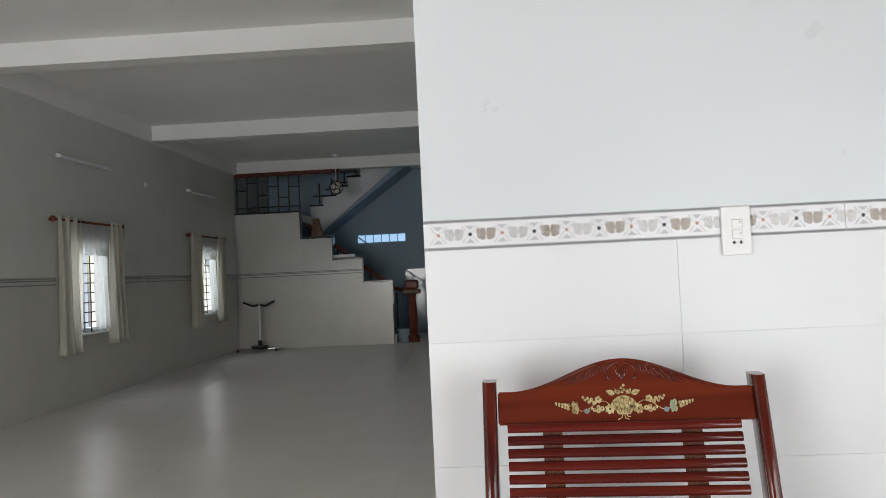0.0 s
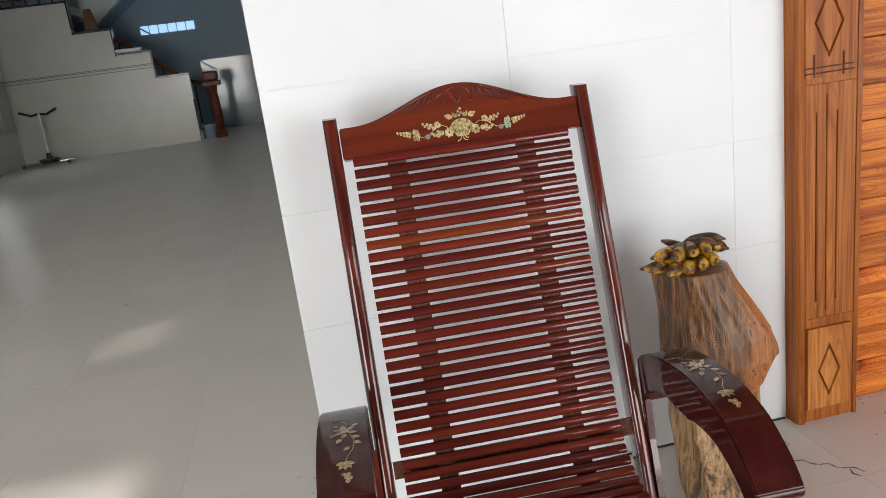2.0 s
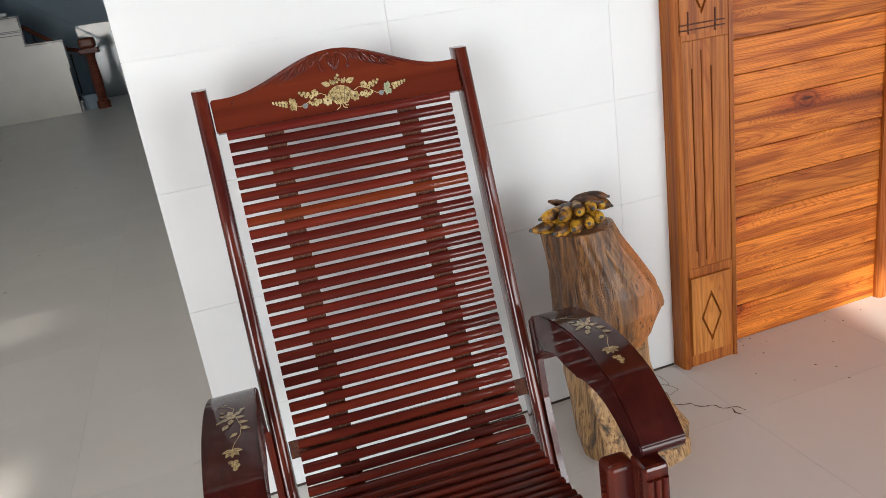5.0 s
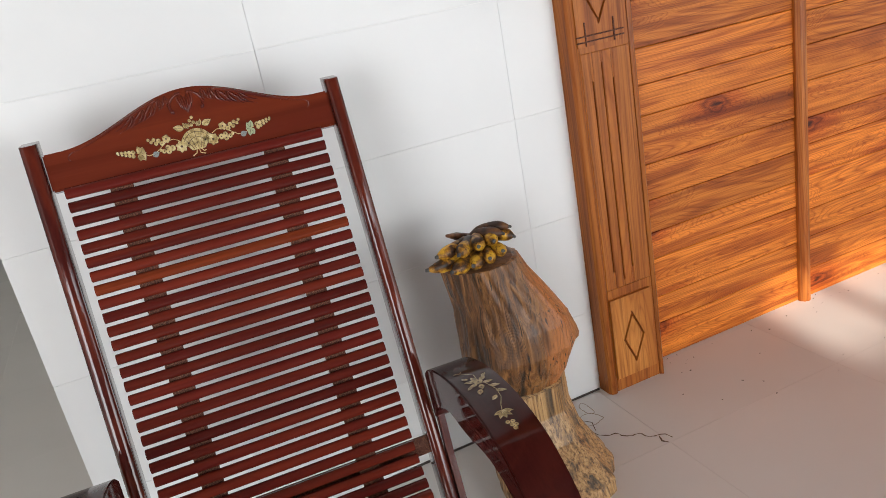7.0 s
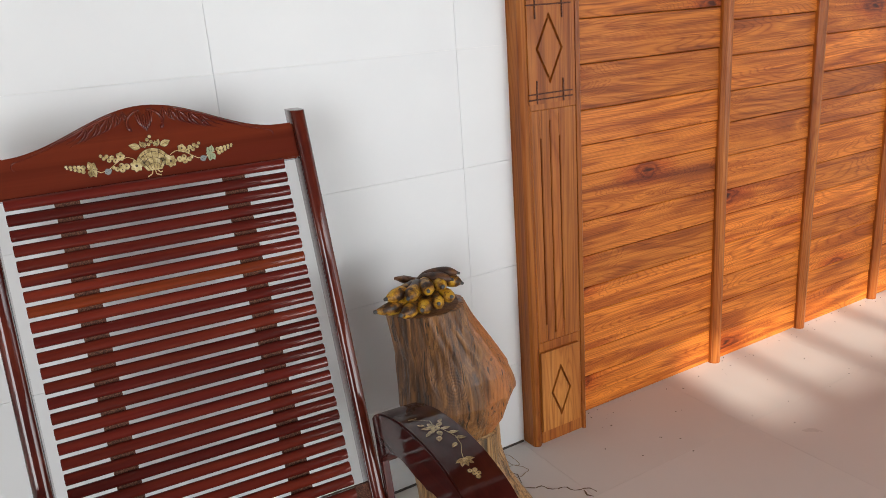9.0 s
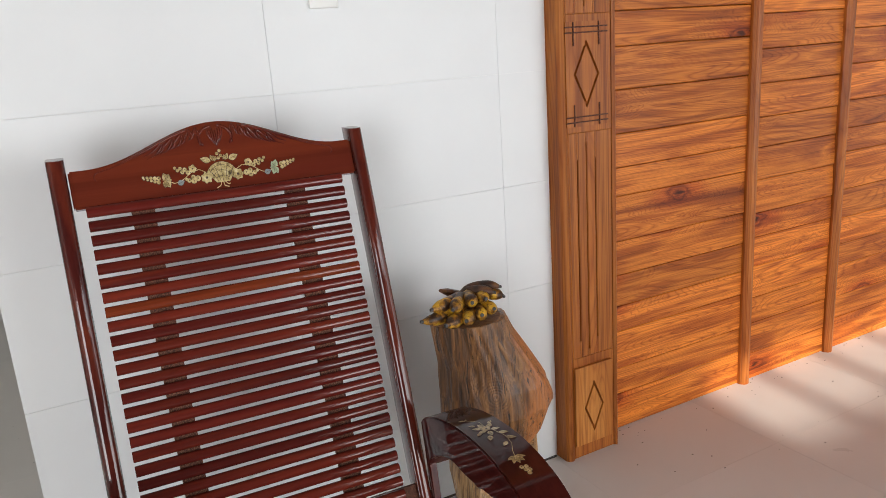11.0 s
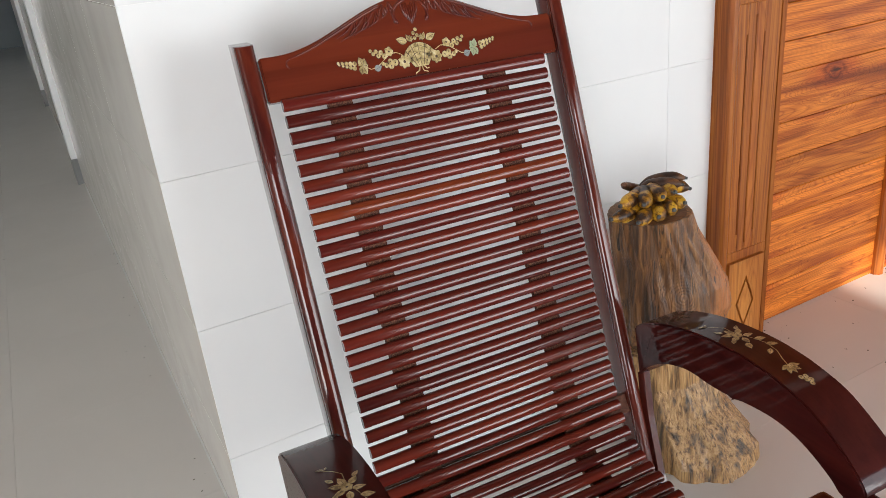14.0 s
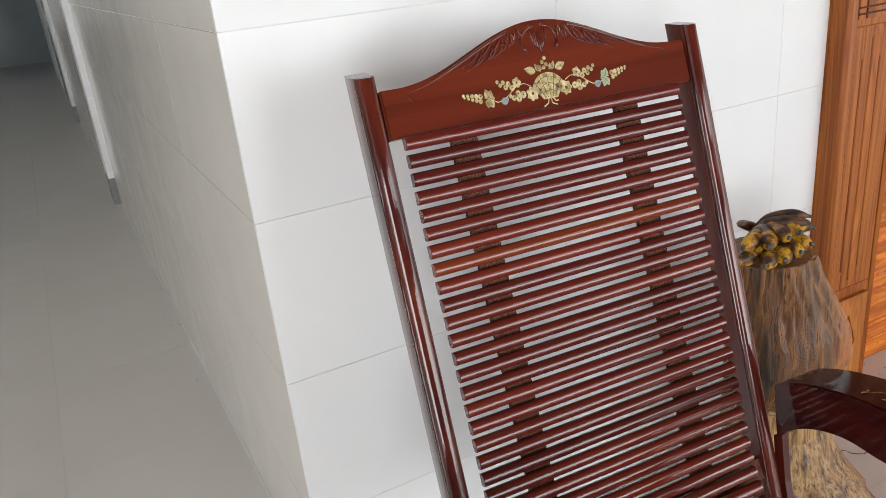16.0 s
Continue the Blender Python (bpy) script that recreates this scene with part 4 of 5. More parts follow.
def bark(name, dark, tan, pale, heart, streak, knot=None, cracks=0.9):
    """Varnished trunk wood: long dark and pale streaks, open checks, bare heartwood on one side, rings round a knot."""
    m = material(name, tan, 0.42, coat=0.22)
    t, n, l, b = nodes_of(m)
    b.inputs["Coat Roughness"].default_value = 0.22
    tc = n.new("ShaderNodeTexCoord")

    def calc(op, a, b_, c=None):
        q = n.new("ShaderNodeMath")
        q.operation = op
        for i, v in enumerate((a, b_, c)):
            if v is None:
                continue
            if isinstance(v, (int, float)):
                q.inputs[i].default_value = v
            else:
                l.new(v, q.inputs[i])
        return q.outputs[0]

    big = n.new("ShaderNodeTexNoise")
    big.inputs["Scale"].default_value, big.inputs["Detail"].default_value = 7.0, 2.0
    l.new(tc.outputs["Object"], big.inputs["Vector"])
    warp = n.new("ShaderNodeVectorMath")
    warp.operation = "MULTIPLY_ADD"
    warp.inputs[1].default_value = (streak[2],) * 3
    l.new(big.outputs["Color"], warp.inputs[0])
    l.new(tc.outputs["Object"], warp.inputs[2])

    def stretched(across, up):
        mp = n.new("ShaderNodeMapping")
        mp.inputs["Scale"].default_value = (across, across, up)
        l.new(warp.outputs[0], mp.inputs["Vector"])
        return mp.outputs["Vector"]

    broad = noise_of(t, stretched(streak[0], streak[1]), 1.0, 4, 0.6, 0.4)
    fine = noise_of(t, stretched(streak[0] * 4, streak[1] * 1.8), 1.0, 4, 0.65, 0.3)
    if knot:
        far = n.new("ShaderNodeVectorMath")
        far.operation = "DISTANCE"
        l.new(warp.outputs[0], far.inputs[0])
        far.inputs[1].default_value = knot
        near = n.new("ShaderNodeMapRange")
        near.inputs["From Min"].default_value, near.inputs["From Max"].default_value = 0.0, 0.075
        near.inputs["To Min"].default_value, near.inputs["To Max"].default_value = 0.75, 0.0
        l.new(far.outputs["Value"], near.inputs["Value"])
        wave = calc("MULTIPLY_ADD", calc("SINE", calc("MULTIPLY", far.outputs["Value"], 900.0), 0.0), 0.09, 0.48)
        gap = calc("SUBTRACT", wave, fine)
        fine = calc("MULTIPLY_ADD", gap, near.outputs["Result"], fine)
    half = tuple(0.5 * (p + q) for p, q in zip(dark, tan))
    c = ramp_of(t, broad, [(0.34, dark), (0.42, half), (0.48, tan), (0.55, pale), (0.61, tan), (0.70, half)])
    c = mix_of(t, c, ramp_of(t, fine, [(0.38, (0.22, 0.17, 0.14)), (0.48, (0.86, 0.82, 0.76)), (0.58, (1.0, 1.0, 1.0))]), 0.85, "MULTIPLY")
    # bare orange heartwood on one side
    sep = n.new("ShaderNodeSeparateXYZ")
    l.new(tc.outputs["Object"], sep.inputs[0])
    side = calc("MULTIPLY_ADD", noise_of(t, coords(t, (1, 1, 1)), 9, 4), 0.10, sep.outputs["X"])
    bare = n.new("ShaderNodeMapRange")
    bare.inputs["From Min"].default_value, bare.inputs["From Max"].default_value = 0.075, 0.115
    l.new(side, bare.inputs["Value"])
    if heart:
        h = ramp_of(t, fine, [(0.3, tuple(k * 0.45 for k in heart)), (0.48, heart), (0.65, tuple(k * 1.2 for k in heart))])
        c = mix_of(t, c, h, bare.outputs["Result"])
    # open checks
    chk = noise_of(t, stretched(streak[0] * 2.2, streak[1] * 1.1), 1.0, 3, 0.6, 0.9)
    c = mix_of(t, c, ramp_of(t, chk, [(0.36, (0.03, 0.022, 0.016)), (0.395, (1, 1, 1))]), cracks, "MULTIPLY")
    l.new(c, b.inputs["Base Color"])
    bump_of(t, calc("MULTIPLY_ADD", fine, 0.6, chk), 0.9, 0.006)
    return m


M_BARK = bark("weathered_trunk_wood", (0.032, 0.019, 0.011), (0.195, 0.080, 0.023), (0.31, 0.145, 0.045), (0.42, 0.150, 0.042), (30, 1.5, 0.035), (-0.030, -0.085, 0.452))
M_BARK2 = bark("striped_trunk_wood", (0.095, 0.066, 0.042), (0.44, 0.245, 0.096), (0.58, 0.36, 0.16), None, (40, 0.55, 0.010), None, 0.25)
M_CUT = timber("sawn_end_grain", (0.10, 0.05, 0.025), (0.20, 0.10, 0.05), (0.26, 0.14, 0.07), "Z", rough=0.6, coat=0.0, knots=False)
M_CLEFT = timber("orange_split_wood", (0.20, 0.07, 0.02), (0.38, 0.15, 0.048), (0.46, 0.20, 0.07), "Z", rough=0.4, coat=0.3, knots=False)
noise.seed_set(5)


def trunk(rows, sides, ridges, rough_amt, seed, top_shift=None):
    """Rows of (z, cx, cy, rx, ry); an uneven ridged surface."""
    bm = bmesh.new()
    rings = []
    N = 70
    for k in range(N + 1):
        u = k / N * (len(rows) - 1)
        i = min(int(u), len(rows) - 2)
        f = u - i
        f = f * f * (3 - 2 * f)
        z, cx, cy, rx, ry = (rows[i][j] + f * (rows[i + 1][j] - rows[i][j]) for j in range(5))
        ringv = []
        for j in range(sides):
            a = 2 * math.pi * j / sides
            r = 1 + ridges * noise.noise((math.cos(a) * 2.2 + seed, math.sin(a) * 2.2, z * 1.2)) + rough_amt * noise.noise((math.cos(a) * 9 + seed, math.sin(a) * 9, z * 7))
            zz = z
            if top_shift and k == N:
                zz = z + top_shift(a)
            elif top_shift and k > N - 8:
                zz = z + top_shift(a) * (k - (N - 8)) / 8
            ringv.append(bm.verts.new((cx + rx * r * math.cos(a), cy + ry * r * math.sin(a), zz)))
        rings.append(ringv)
    for a, b_ in zip(rings, rings[1:]):
        for j in range(sides):
            k = (j + 1) % sides
            bm.faces.new((a[j], a[k], b_[k], b_[j]))
    bm.faces.new(rings[0][::-1])
    bm.faces.new(rings[-1])
    return bm


stump = empty("tree_stump_stand", pose(0.999, -0.205, 0), "polished tree trunk stand made of two stacked stumps", "plant stand")
# (height, centre x, centre y, half width, half depth), measured from the stand's middle
low = [(0.0, 0.030, -0.070, 0.138, 0.155), (0.03, 0.032, -0.062, 0.146, 0.152), (0.07, 0.022, -0.045, 0.134, 0.136), (0.13, 0.008, -0.020, 0.118, 0.114), (0.20, 0.0, 0.0, 0.115, 0.105), (0.272, 0.0, 0.0, 0.112, 0.102)]
lower = part("lower_trunk", trunk(low, 90, 0.18, 0.035, 3.0), M_BARK2, stump, "pale striped lower trunk with flared foot", smooth=True)
up = [(0.274, 0.000, 0.0, 0.094, 0.092), (0.31, 0.004, -0.004, 0.122, 0.102), (0.37, 0.012, -0.010, 0.143, 0.110), (0.43, 0.006, -0.010, 0.134, 0.106), (0.50, -0.013, -0.004, 0.112, 0.098), (0.57, -0.040, 0.0, 0.096, 0.092), (0.612, -0.053, 0.0, 0.090, 0.088)]
upper = part("upper_trunk", trunk(up, 130, 0.12, 0.06, 7.0), M_BARK, stump, "knotty brown upper trunk with a bulge", smooth=True)
# cleft shoulder on the side away from the cut
bm = bmesh.new()
sh = []
for k in range(13):
    u = k / 12
    z = 0.36 + 0.245 * u
    cx, w, d = 0.124 - 0.120 * u ** 1.5, 0.050 - 0.018 * u, 0.084 - 0.034 * u
    sh.append([bm.verts.new((cx + w * math.cos(a) * (1 + 0.12 * noise.noise((a, z * 9, 1))), 0.012 + d * math.sin(a), z)) for a in (2 * math.pi * j / 18 for j in range(18))])
for a, b_ in zip(sh, sh[1:]):
    for j in range(18):
        k = (j + 1) % 18
        bm.faces.new((a[j], a[k], b_[k], b_[j]))
bm.faces.new(sh[0][::-1])
bm.faces.new(sh[-1])
part("split_shoulder", bm, M_CLEFT, upper, "orange-brown split face of the trunk", smooth=True)
bm = bmesh.new()
bmesh.ops.create_circle(bm, cap_ends=True, segments=28, radius=0.083, matrix=Matrix.Translation((-0.056, 0.0, 0.6135)))
part("cut_top", bm, M_CUT, upper)

# ---- bananas ----
M_BAN = material("ripe_banana_skin", (0.55, 0.33, 0.03), 0.45)
t, n, l, b = nodes_of(M_BAN)
v = coords(t, (1, 1, 1), shift=3.0)
c = ramp_of(t, noise_of(t, v, 34, 4, 0.6), [(0.42, (0.040, 0.016, 0.006)), (0.50, (0.26, 0.110, 0.012)), (0.57, (0.56, 0.30, 0.020)), (0.75, (0.66, 0.40, 0.034))])
c = mix_of(t, c, ramp_of(t, noise_of(t, v, 150, 3), [(0.34, (0.12, 0.06, 0.02)), (0.42, (1, 1, 1))]), 0.8, "MULTIPLY")
l.new(vary(t, c, 0.12), b.inputs["Base Color"])
M_BAN_D = material("browned_banana_skin", (0.07, 0.03, 0.012), 0.5)
t, n, l, b = nodes_of(M_BAN_D)
v = coords(t, (1, 1, 1), shift=3.0)
l.new(ramp_of(t, noise_of(t, v, 30, 4, 0.6), [(0.38, (0.030, 0.012, 0.006)), (0.58, (0.115, 0.045, 0.018)), (0.74, (0.26, 0.13, 0.03))]), b.inputs["Base Color"])
bunch = empty("banana_bunch", pose(0.93, -0.205, 0.618), "hand of short ripe bananas with brown spots", "bananas")


def banana(root, mid, tip, r, mat):
    pts, rr = [], []
    a, m_, c = Vector(root), Vector(mid), Vector(tip)
    for i in range(13):
        u = i / 12
        pts.append(a * (1 - u) ** 2 + m_ * 2 * u * (1 - u) + c * u * u)
        rr.append(r * (0.42 + 0.58 * min(1, u / 0.22)) if u < 0.22 else r * (1 if u < 0.70 else max(0.22, math.cos((u - 0.70) / 0.30 * 1.32))))
    ob = part("banana", tube(pts, rr, 9), mat, bunch, smooth=True)
    part("tip", tube([c - (c - m_).normalized() * 0.002, c + (c - m_).normalized() * 0.005], [r * 0.30, r * 0.22], 7), M_DARKHOLE, ob)
    return ob


for root, mid, tip, r, mt in (
    ((0.02, 0.01, 0.024), (-0.05, -0.035, 0.014), (-0.122, -0.040, 0.024), 0.0160, M_BAN),
    ((0.02, 0.00, 0.022), (-0.035, -0.055, 0.010), (-0.078, -0.072, 0.014), 0.0170, M_BAN),
    ((0.03, 0.00, 0.022), (-0.005, -0.055, 0.010), (-0.030, -0.080, 0.016), 0.0170, M_BAN),
    ((0.04, 0.00, 0.022), (0.022, -0.050, 0.010), (0.012, -0.080, 0.020), 0.0170, M_BAN),
    ((0.045, 0.01, 0.024), (0.055, -0.040, 0.014), (0.050, -0.072, 0.024), 0.0165, M_BAN),
    ((0.02, 0.02, 0.040), (-0.035, -0.020, 0.042), (-0.092, -0.034, 0.044), 0.0165, M_BAN),
    ((0.02, 0.02, 0.042), (-0.020, -0.030, 0.042), (-0.050, -0.058, 0.042), 0.0172, M_BAN),
    ((0.03, 0.02, 0.043), (0.012, -0.030, 0.044), (-0.002, -0.062, 0.048), 0.0168, M_BAN),
    ((0.04, 0.03, 0.040), (0.050, -0.020, 0.042), (0.040, -0.054, 0.046), 0.0165, M_BAN),
    ((0.01, 0.02, 0.042), (0.040, -0.005, 0.060), (0.068, -0.046, 0.054), 0.0140, M_BAN_D),
    ((0.02, 0.03, 0.042), (0.060, 0.010, 0.066), (0.096, -0.028, 0.058), 0.0130, M_BAN_D),
    ((0.035, 0.03, 0.036), (0.085, 0.000, 0.042), (0.098, -0.038, 0.036), 0.0155, M_BAN),
):
    banana(root, mid, tip, r, mt)
part("crown", tube([(0.03, 0.05, 0.03), (-0.01, 0.04, 0.050), (-0.040, 0.015, 0.066)], [0.016, 0.013, 0.006], 8, 0.7), M_BAN_D, bunch, "dark dried stalk crown")

# ---- hall: windows and curtains ----
M_GLOW = material("outside_daylight", (0.8, 0.85, 0.9), 1.0)
t, n, l, b = nodes_of(M_GLOW)
b.inputs["Emission Color"].default_value = (0.62, 0.76, 1.0, 1)
b.inputs["Emission Strength"].default_value = 0.55


def curtain(y0, y1, z0, z1, folds, mat, sway=0.0, seed=0.0, depth=0.03):
    bm = bmesh.new()
    rows = []
    for k in range(21):
        u = k / 20
        z = z1 + (z0 - z1) * u
        row = []
        for j in range(41):
            v_ = j / 40
            w = 1 - 0.20 * math.sin(math.pi * u) * sway
            y = (y0 + y1) / 2 + (v_ - 0.5) * (y1 - y0) * w + 0.02 * sway * math.sin(u * 5 + seed)
            x = depth * math.sin(v_ * folds * 2 * math.pi + 0.8 * math.sin(u * 3 + seed)) * (0.7 + 0.4 * u)
            row.append(bm.verts.new((x, y, z)))
        rows.append(row)
    for a, b_ in zip(rows, rows[1:]):
        for j in range(40):
            bm.faces.new((a[j], a[j + 1], b_[j + 1], b_[j]))
    bmesh.ops.solidify(bm, geom=list(bm.faces), thickness=0.004)
    return bm


for i, ((y0, y1), (ca, cb, cc, cd)) in enumerate(((W1, (6.25, 6.74, 7.42, 7.80)), (W2, (10.10, 10.56, 11.30, 11.74)))):
    win = empty("window_%d" % (i + 1), pose(LEFT, 0, 0), "white framed window with iron bars, open to daylight", "window", kind="structure")
    for a0, a1, z0, z1 in ((y0, y0 + 0.05, SILL, HEAD), (y1 - 0.05, y1, SILL, HEAD), (y0, y1, SILL, SILL + 0.05), (y0, y1, HEAD - 0.05, HEAD), ((y0 + y1) / 2 - 0.025, (y0 + y1) / 2 + 0.025, SILL, HEAD)):
        part("frame", box((-0.12, a0, z0), (-0.06, a1, z1), 0.004, 1), M_WHITE, win)
    for k in range(8):
        z = SILL + 0.12 + k * 0.118
        part("bar", tube([(-0.05, y0, z), (-0.05, y1, z)], 0.008, 6), M_IRON, win)
    for k in range(2):
        y = y0 + (k + 1) * (y1 - y0) / 3
        part("bar", tube([(-0.05, y, SILL), (-0.05, y, HEAD)], 0.008, 6), M_IRON, win)
    part("sill", box((-0.06, y0, SILL - 0.03), (0.02, y1, SILL), 0.004, 1), M_WHITE, win)
    sky_card = tagged(part("backdrop", box((LEFT - 0.9, y0 - 1.2, 0.0), (LEFT - 0.88, y1 + 1.2, 2.8)), M_GLOW), "bright hazy daylight outside the window", "backdrop", kind="structure")
    rod = empty("curtain_rod", pose(LEFT + 0.085, 0, 2.105), "dark wooden curtain rod with round finials", "curtain rod", "curtain rods")
    part("pole", tube([(0, ca - 0.05, 0), (0, cd - 0.05, 0)], 0.014, 10), M_HANDRAIL, rod)
    for y in (ca - 0.06, cd - 0.04):
        bm = bmesh.new()
        bmesh.ops.create_uvsphere(bm, u_segments=12, v_segments=8, radius=0.036, matrix=Matrix.Translation((0, y, 0)))
        part("finial", bm, M_HANDRAIL, rod, smooth=True)
        part("bracket", box((-0.085, y + 0.05, -0.012), (0.01, y + 0.07, 0.012)), M_HANDRAIL, rod)
    for a0, a1, sd in ((ca, cb, 0.4), (cc, cd, 2.1)):
        cu = part("curtain", curtain(a0, a1, 0.60 if sd < 1 else 0.63, 2.15, 3, M_CURTAIN, 0.5, sd, 0.062), M_CURTAIN, smooth=True)
        cu.location = (LEFT + 0.085, 0, 0)
        tagged(cu, "long cream cloth curtain hanging from a rod", "curtain", "hall curtains")
    cu = part("sheer_curtain", curtain(cb - 0.05, cc + 0.05, 1.72, 2.09, 6, M_SHEER, 0.0, 1.0), M_SHEER, smooth=True)
    cu.location = (LEFT + 0.05, 0, 0)
    tagged(cu, "short thin white valance curtain", "curtain")
    cu = part("sheer_curtain", curtain((y0 + y1) / 2 + 0.08, cc + 0.06, 0.82, 1.80, 3, M_SHEER, 0.4, 3.0), M_SHEER, smooth=True)
    cu.location = (LEFT + 0.045, 0, 0)
    tagged(cu, "thin white curtain gathered beside the window", "curtain")

for y0, y1 in ((6.42, 7.62), (10.2, 11.4)):
    tl = empty("tube_lamp", pose(LEFT + 0.006, 0, 2.84), "unlit white fluorescent tube lamp on the wall", "wall lamp", "tube lamps")
    part("housing", box((0, y0, -0.025), (0.035, y1, 0.02), 0.004, 1), M_WHITE, tl)
    part("tube", tube([(0.05, y0 + 0.03, -0.012), (0.05, y1 - 0.03, -0.012)], 0.014, 10), M_WHITE, tl)
    for y in (y0, y1 - 0.03):
        part("holder", box((0.03, y, -0.03), (0.066, y + 0.03, 0.006), 0.003, 1), M_PLASTIC, tl)
alarm = part("wall_fitting", box((LEFT + 0.005, 8.65, 2.72), (LEFT + 0.03, 8.73, 2.79), 0.012, 2), M_WHITE)
tagged(alarm, "small white round wall fitting", "wall fitting")

# ---- hall: stairs ----
SY = 12.6
stair = empty("wall_stair", pose(0, SY, 0), "stepped tiled wall of the staircase with dark granite caps", "stair wall", kind="structure")
steps = [(LEFT, -3.31, 2.60), (-3.31, -2.70, 2.075), (-2.70, -2.13, 1.65), (-2.13, -1.58, 1.19)]
for x0, x1, z in steps:
    part("tile_face", box((x0, 0, 0), (x1, 0.14, z)), M_HALL, stair)
    part("cap", box((x0 - 0.005, -0.025, z), (x1 + 0.03, 0.16, z + 0.032), 0.004, 1), M_GRANITE, stair)
    part("cap", box((x1, -0.02, z - 0.44), (x1 + 0.022, 0.15, z)), M_GRANITE if x1 < -2 else M_WHITE, stair)
for z in (1.375, 1.42, 1.442):
    part("line", box((LEFT, -0.006, z), (-2.14, 0.0, z + 0.014)), M_ROPE, stair)
part("joint_line", box((-2.72, -0.003, 0), (-2.716, 0.0, 1.19)), M_FGROUT, stair)

lower_flight = empty("staircase", pose(0, SY, 0), "lower concrete stair flight with dark treads and railing", "staircase")
for k in range(14):
    x1 = -1.55 - k * 0.2
    z = 0.175 * (k + 1)
    part("step", box((x1 - 0.22, 0.14, z - 0.175), (x1, 1.3, z), 0.004, 1), M_WHITE, lower_flight)
    part("tread", box((x1 - 0.22, 0.14, z), (x1 + 0.02, 1.3, z + 0.02), 0.004, 1), M_GRANITE, lower_flight)
for k in range(11):
    x = -1.52 - k * 0.16
    part("baluster", tube([(x, 0.2, 0.28 + 0.80 * (-1.5 - x)), (x, 0.2, 0.95 + 0.80 * (-1.5 - x))], 0.014, 6), M_IRON, lower_flight)
part("handrail", tube([(-1.3, 0.2, 0.98), (-1.55, 0.2, 1.05), (-3.2, 0.2, 2.35)], 0.035, 8), M_HANDRAIL, lower_flight)
part("wall_string", prism([(-1.0, 0.98), (-3.4, 2.78), (-3.4, 2.82), (-1.0, 1.02)], 1, 2.36, 2.39), M_BLUE, lower_flight)

newel = empty("newel_post", pose(-1.22, SY + 0.18, 0), "dark red turned wooden newel post with a square cap", "newel post")
part("shaft", tube([(0, 0, 0.0), (0, 0, 0.12), (0, 0, 0.14), (0, 0, 0.5), (0, 0, 0.85), (0, 0, 0.95)], [0.11, 0.11, 0.075, 0.085, 0.065, 0.09], 12), M_HANDRAIL, newel)
part("cap", box((-0.16, -0.14, 0.93), (0.16, 0.14, 1.02), 0.015, 2), M_HANDRAIL, newel)
part("finial", box((-0.13, -0.12, 1.02), (0.13, 0.12, 1.19), 0.04, 3), M_HANDRAIL, newel)

upper_flight = empty("staircase", pose(0, SY, 0), "upper concrete stair flight with white stepped side", "staircase")
side_pts = [(-3.38, 2.45), (-3.38, 2.63)]
x, z = -3.38, 2.63
for k in range(5):
    z += 0.19
    side_pts.append((x, z))
    x += 0.27
    side_pts.append((x, z))
side_pts += [(-1.75, 3.58), (-1.55, 3.58), (-3.15, 2.28), (-3.38, 2.28)]
part("flight_side", prism(side_pts, 1, 1.30, 1.38), M_WHITE, upper_flight)
part("soffit", prism([(-3.38, 2.28), (-3.15, 2.28), (-1.30, 3.62), (-1.55, 3.62)], 1, 1.38, 2.38), M_BLUE, upper_flight)
for k in range(5):
    part("tread", box((-3.40 + 0.27 * k, 1.28, 2.82 + 0.19 * k), (-3.10 + 0.27 * k, 2.38, 2.85 + 0.19 * k), 0.004, 1), M_GRANITE, upper_flight)
for k in range(5):
    x = -3.2 + 0.27 * k
    part("railing_panel", box((x, 1.32, 2.86 + 0.19 * k), (x + 0.03, 1.35, 3.3 + 0.1 * k)), M_IRON, upper_flight)
    part("railing_panel", box((x - 0.12, 1.32, 3.02 + 0.13 * k), (x + 0.15, 1.35, 3.05 + 0.13 * k)), M_IRON, upper_flight)
slab("landing", (LEFT, SY + 0.14, 2.45), (-3.38, 15.0, 2.6), M_CEIL, "concrete stair landing", "landing")

rail = empty("balustrade", pose(0, SY + 0.06, 0), "black iron balustrade with a red-brown wooden handrail", "balustrade")
part("handrail", box((LEFT, -0.045, 3.33), (-2.50, 0.045, 3.405), 0.012, 2), M_HANDRAIL, rail)
part("bottom_bar", box((LEFT, -0.012, 2.72), (-3.33, 0.012, 2.745)), M_IRON, rail)
for k in range(7):
    x = LEFT + 0.03 + k * 0.205
    part("upright", box((x, -0.012, 2.63), (x + 0.024, 0.012, 3.33)), M_IRON, rail)
    if k < 6:
        z = (3.05, 3.2, 2.95, 3.12, 2.9, 3.1)[k]
        part("crosspiece", box((x, -0.011, z), (x + 0.22, 0.011, z + 0.022)), M_IRON, rail)
part("upright", box((-2.56, -0.015, 3.1), (-2.53, 0.015, 3.33)), M_IRON, rail)

lamp = empty("pendant_lamp", pose(-2.52, 12.3, 3.0), "round pendant lamp of black rings on a thin cord", "pendant lamp")
bm = bmesh.new()
for k in range(14):
    u = (k + 0.5) / 14
    ph, th_ = math.acos(1 - 2 * u), math.pi * (1 + 5 ** 0.5) * k
    d = Vector((math.cos(th_) * math.sin(ph), math.sin(th_) * math.sin(ph), math.cos(ph)))
    x = d.orthogonal().normalized()
    y = d.cross(x)
    pts = [d * 0.118 + 0.056 * (math.cos(a) * x + math.sin(a) * y) for a in (2 * math.pi * j / 14 for j in range(15))]
    add_tube(bm, pts, 0.008, 5)
part("cage", bm, M_IRON, lamp, "black wire cage")
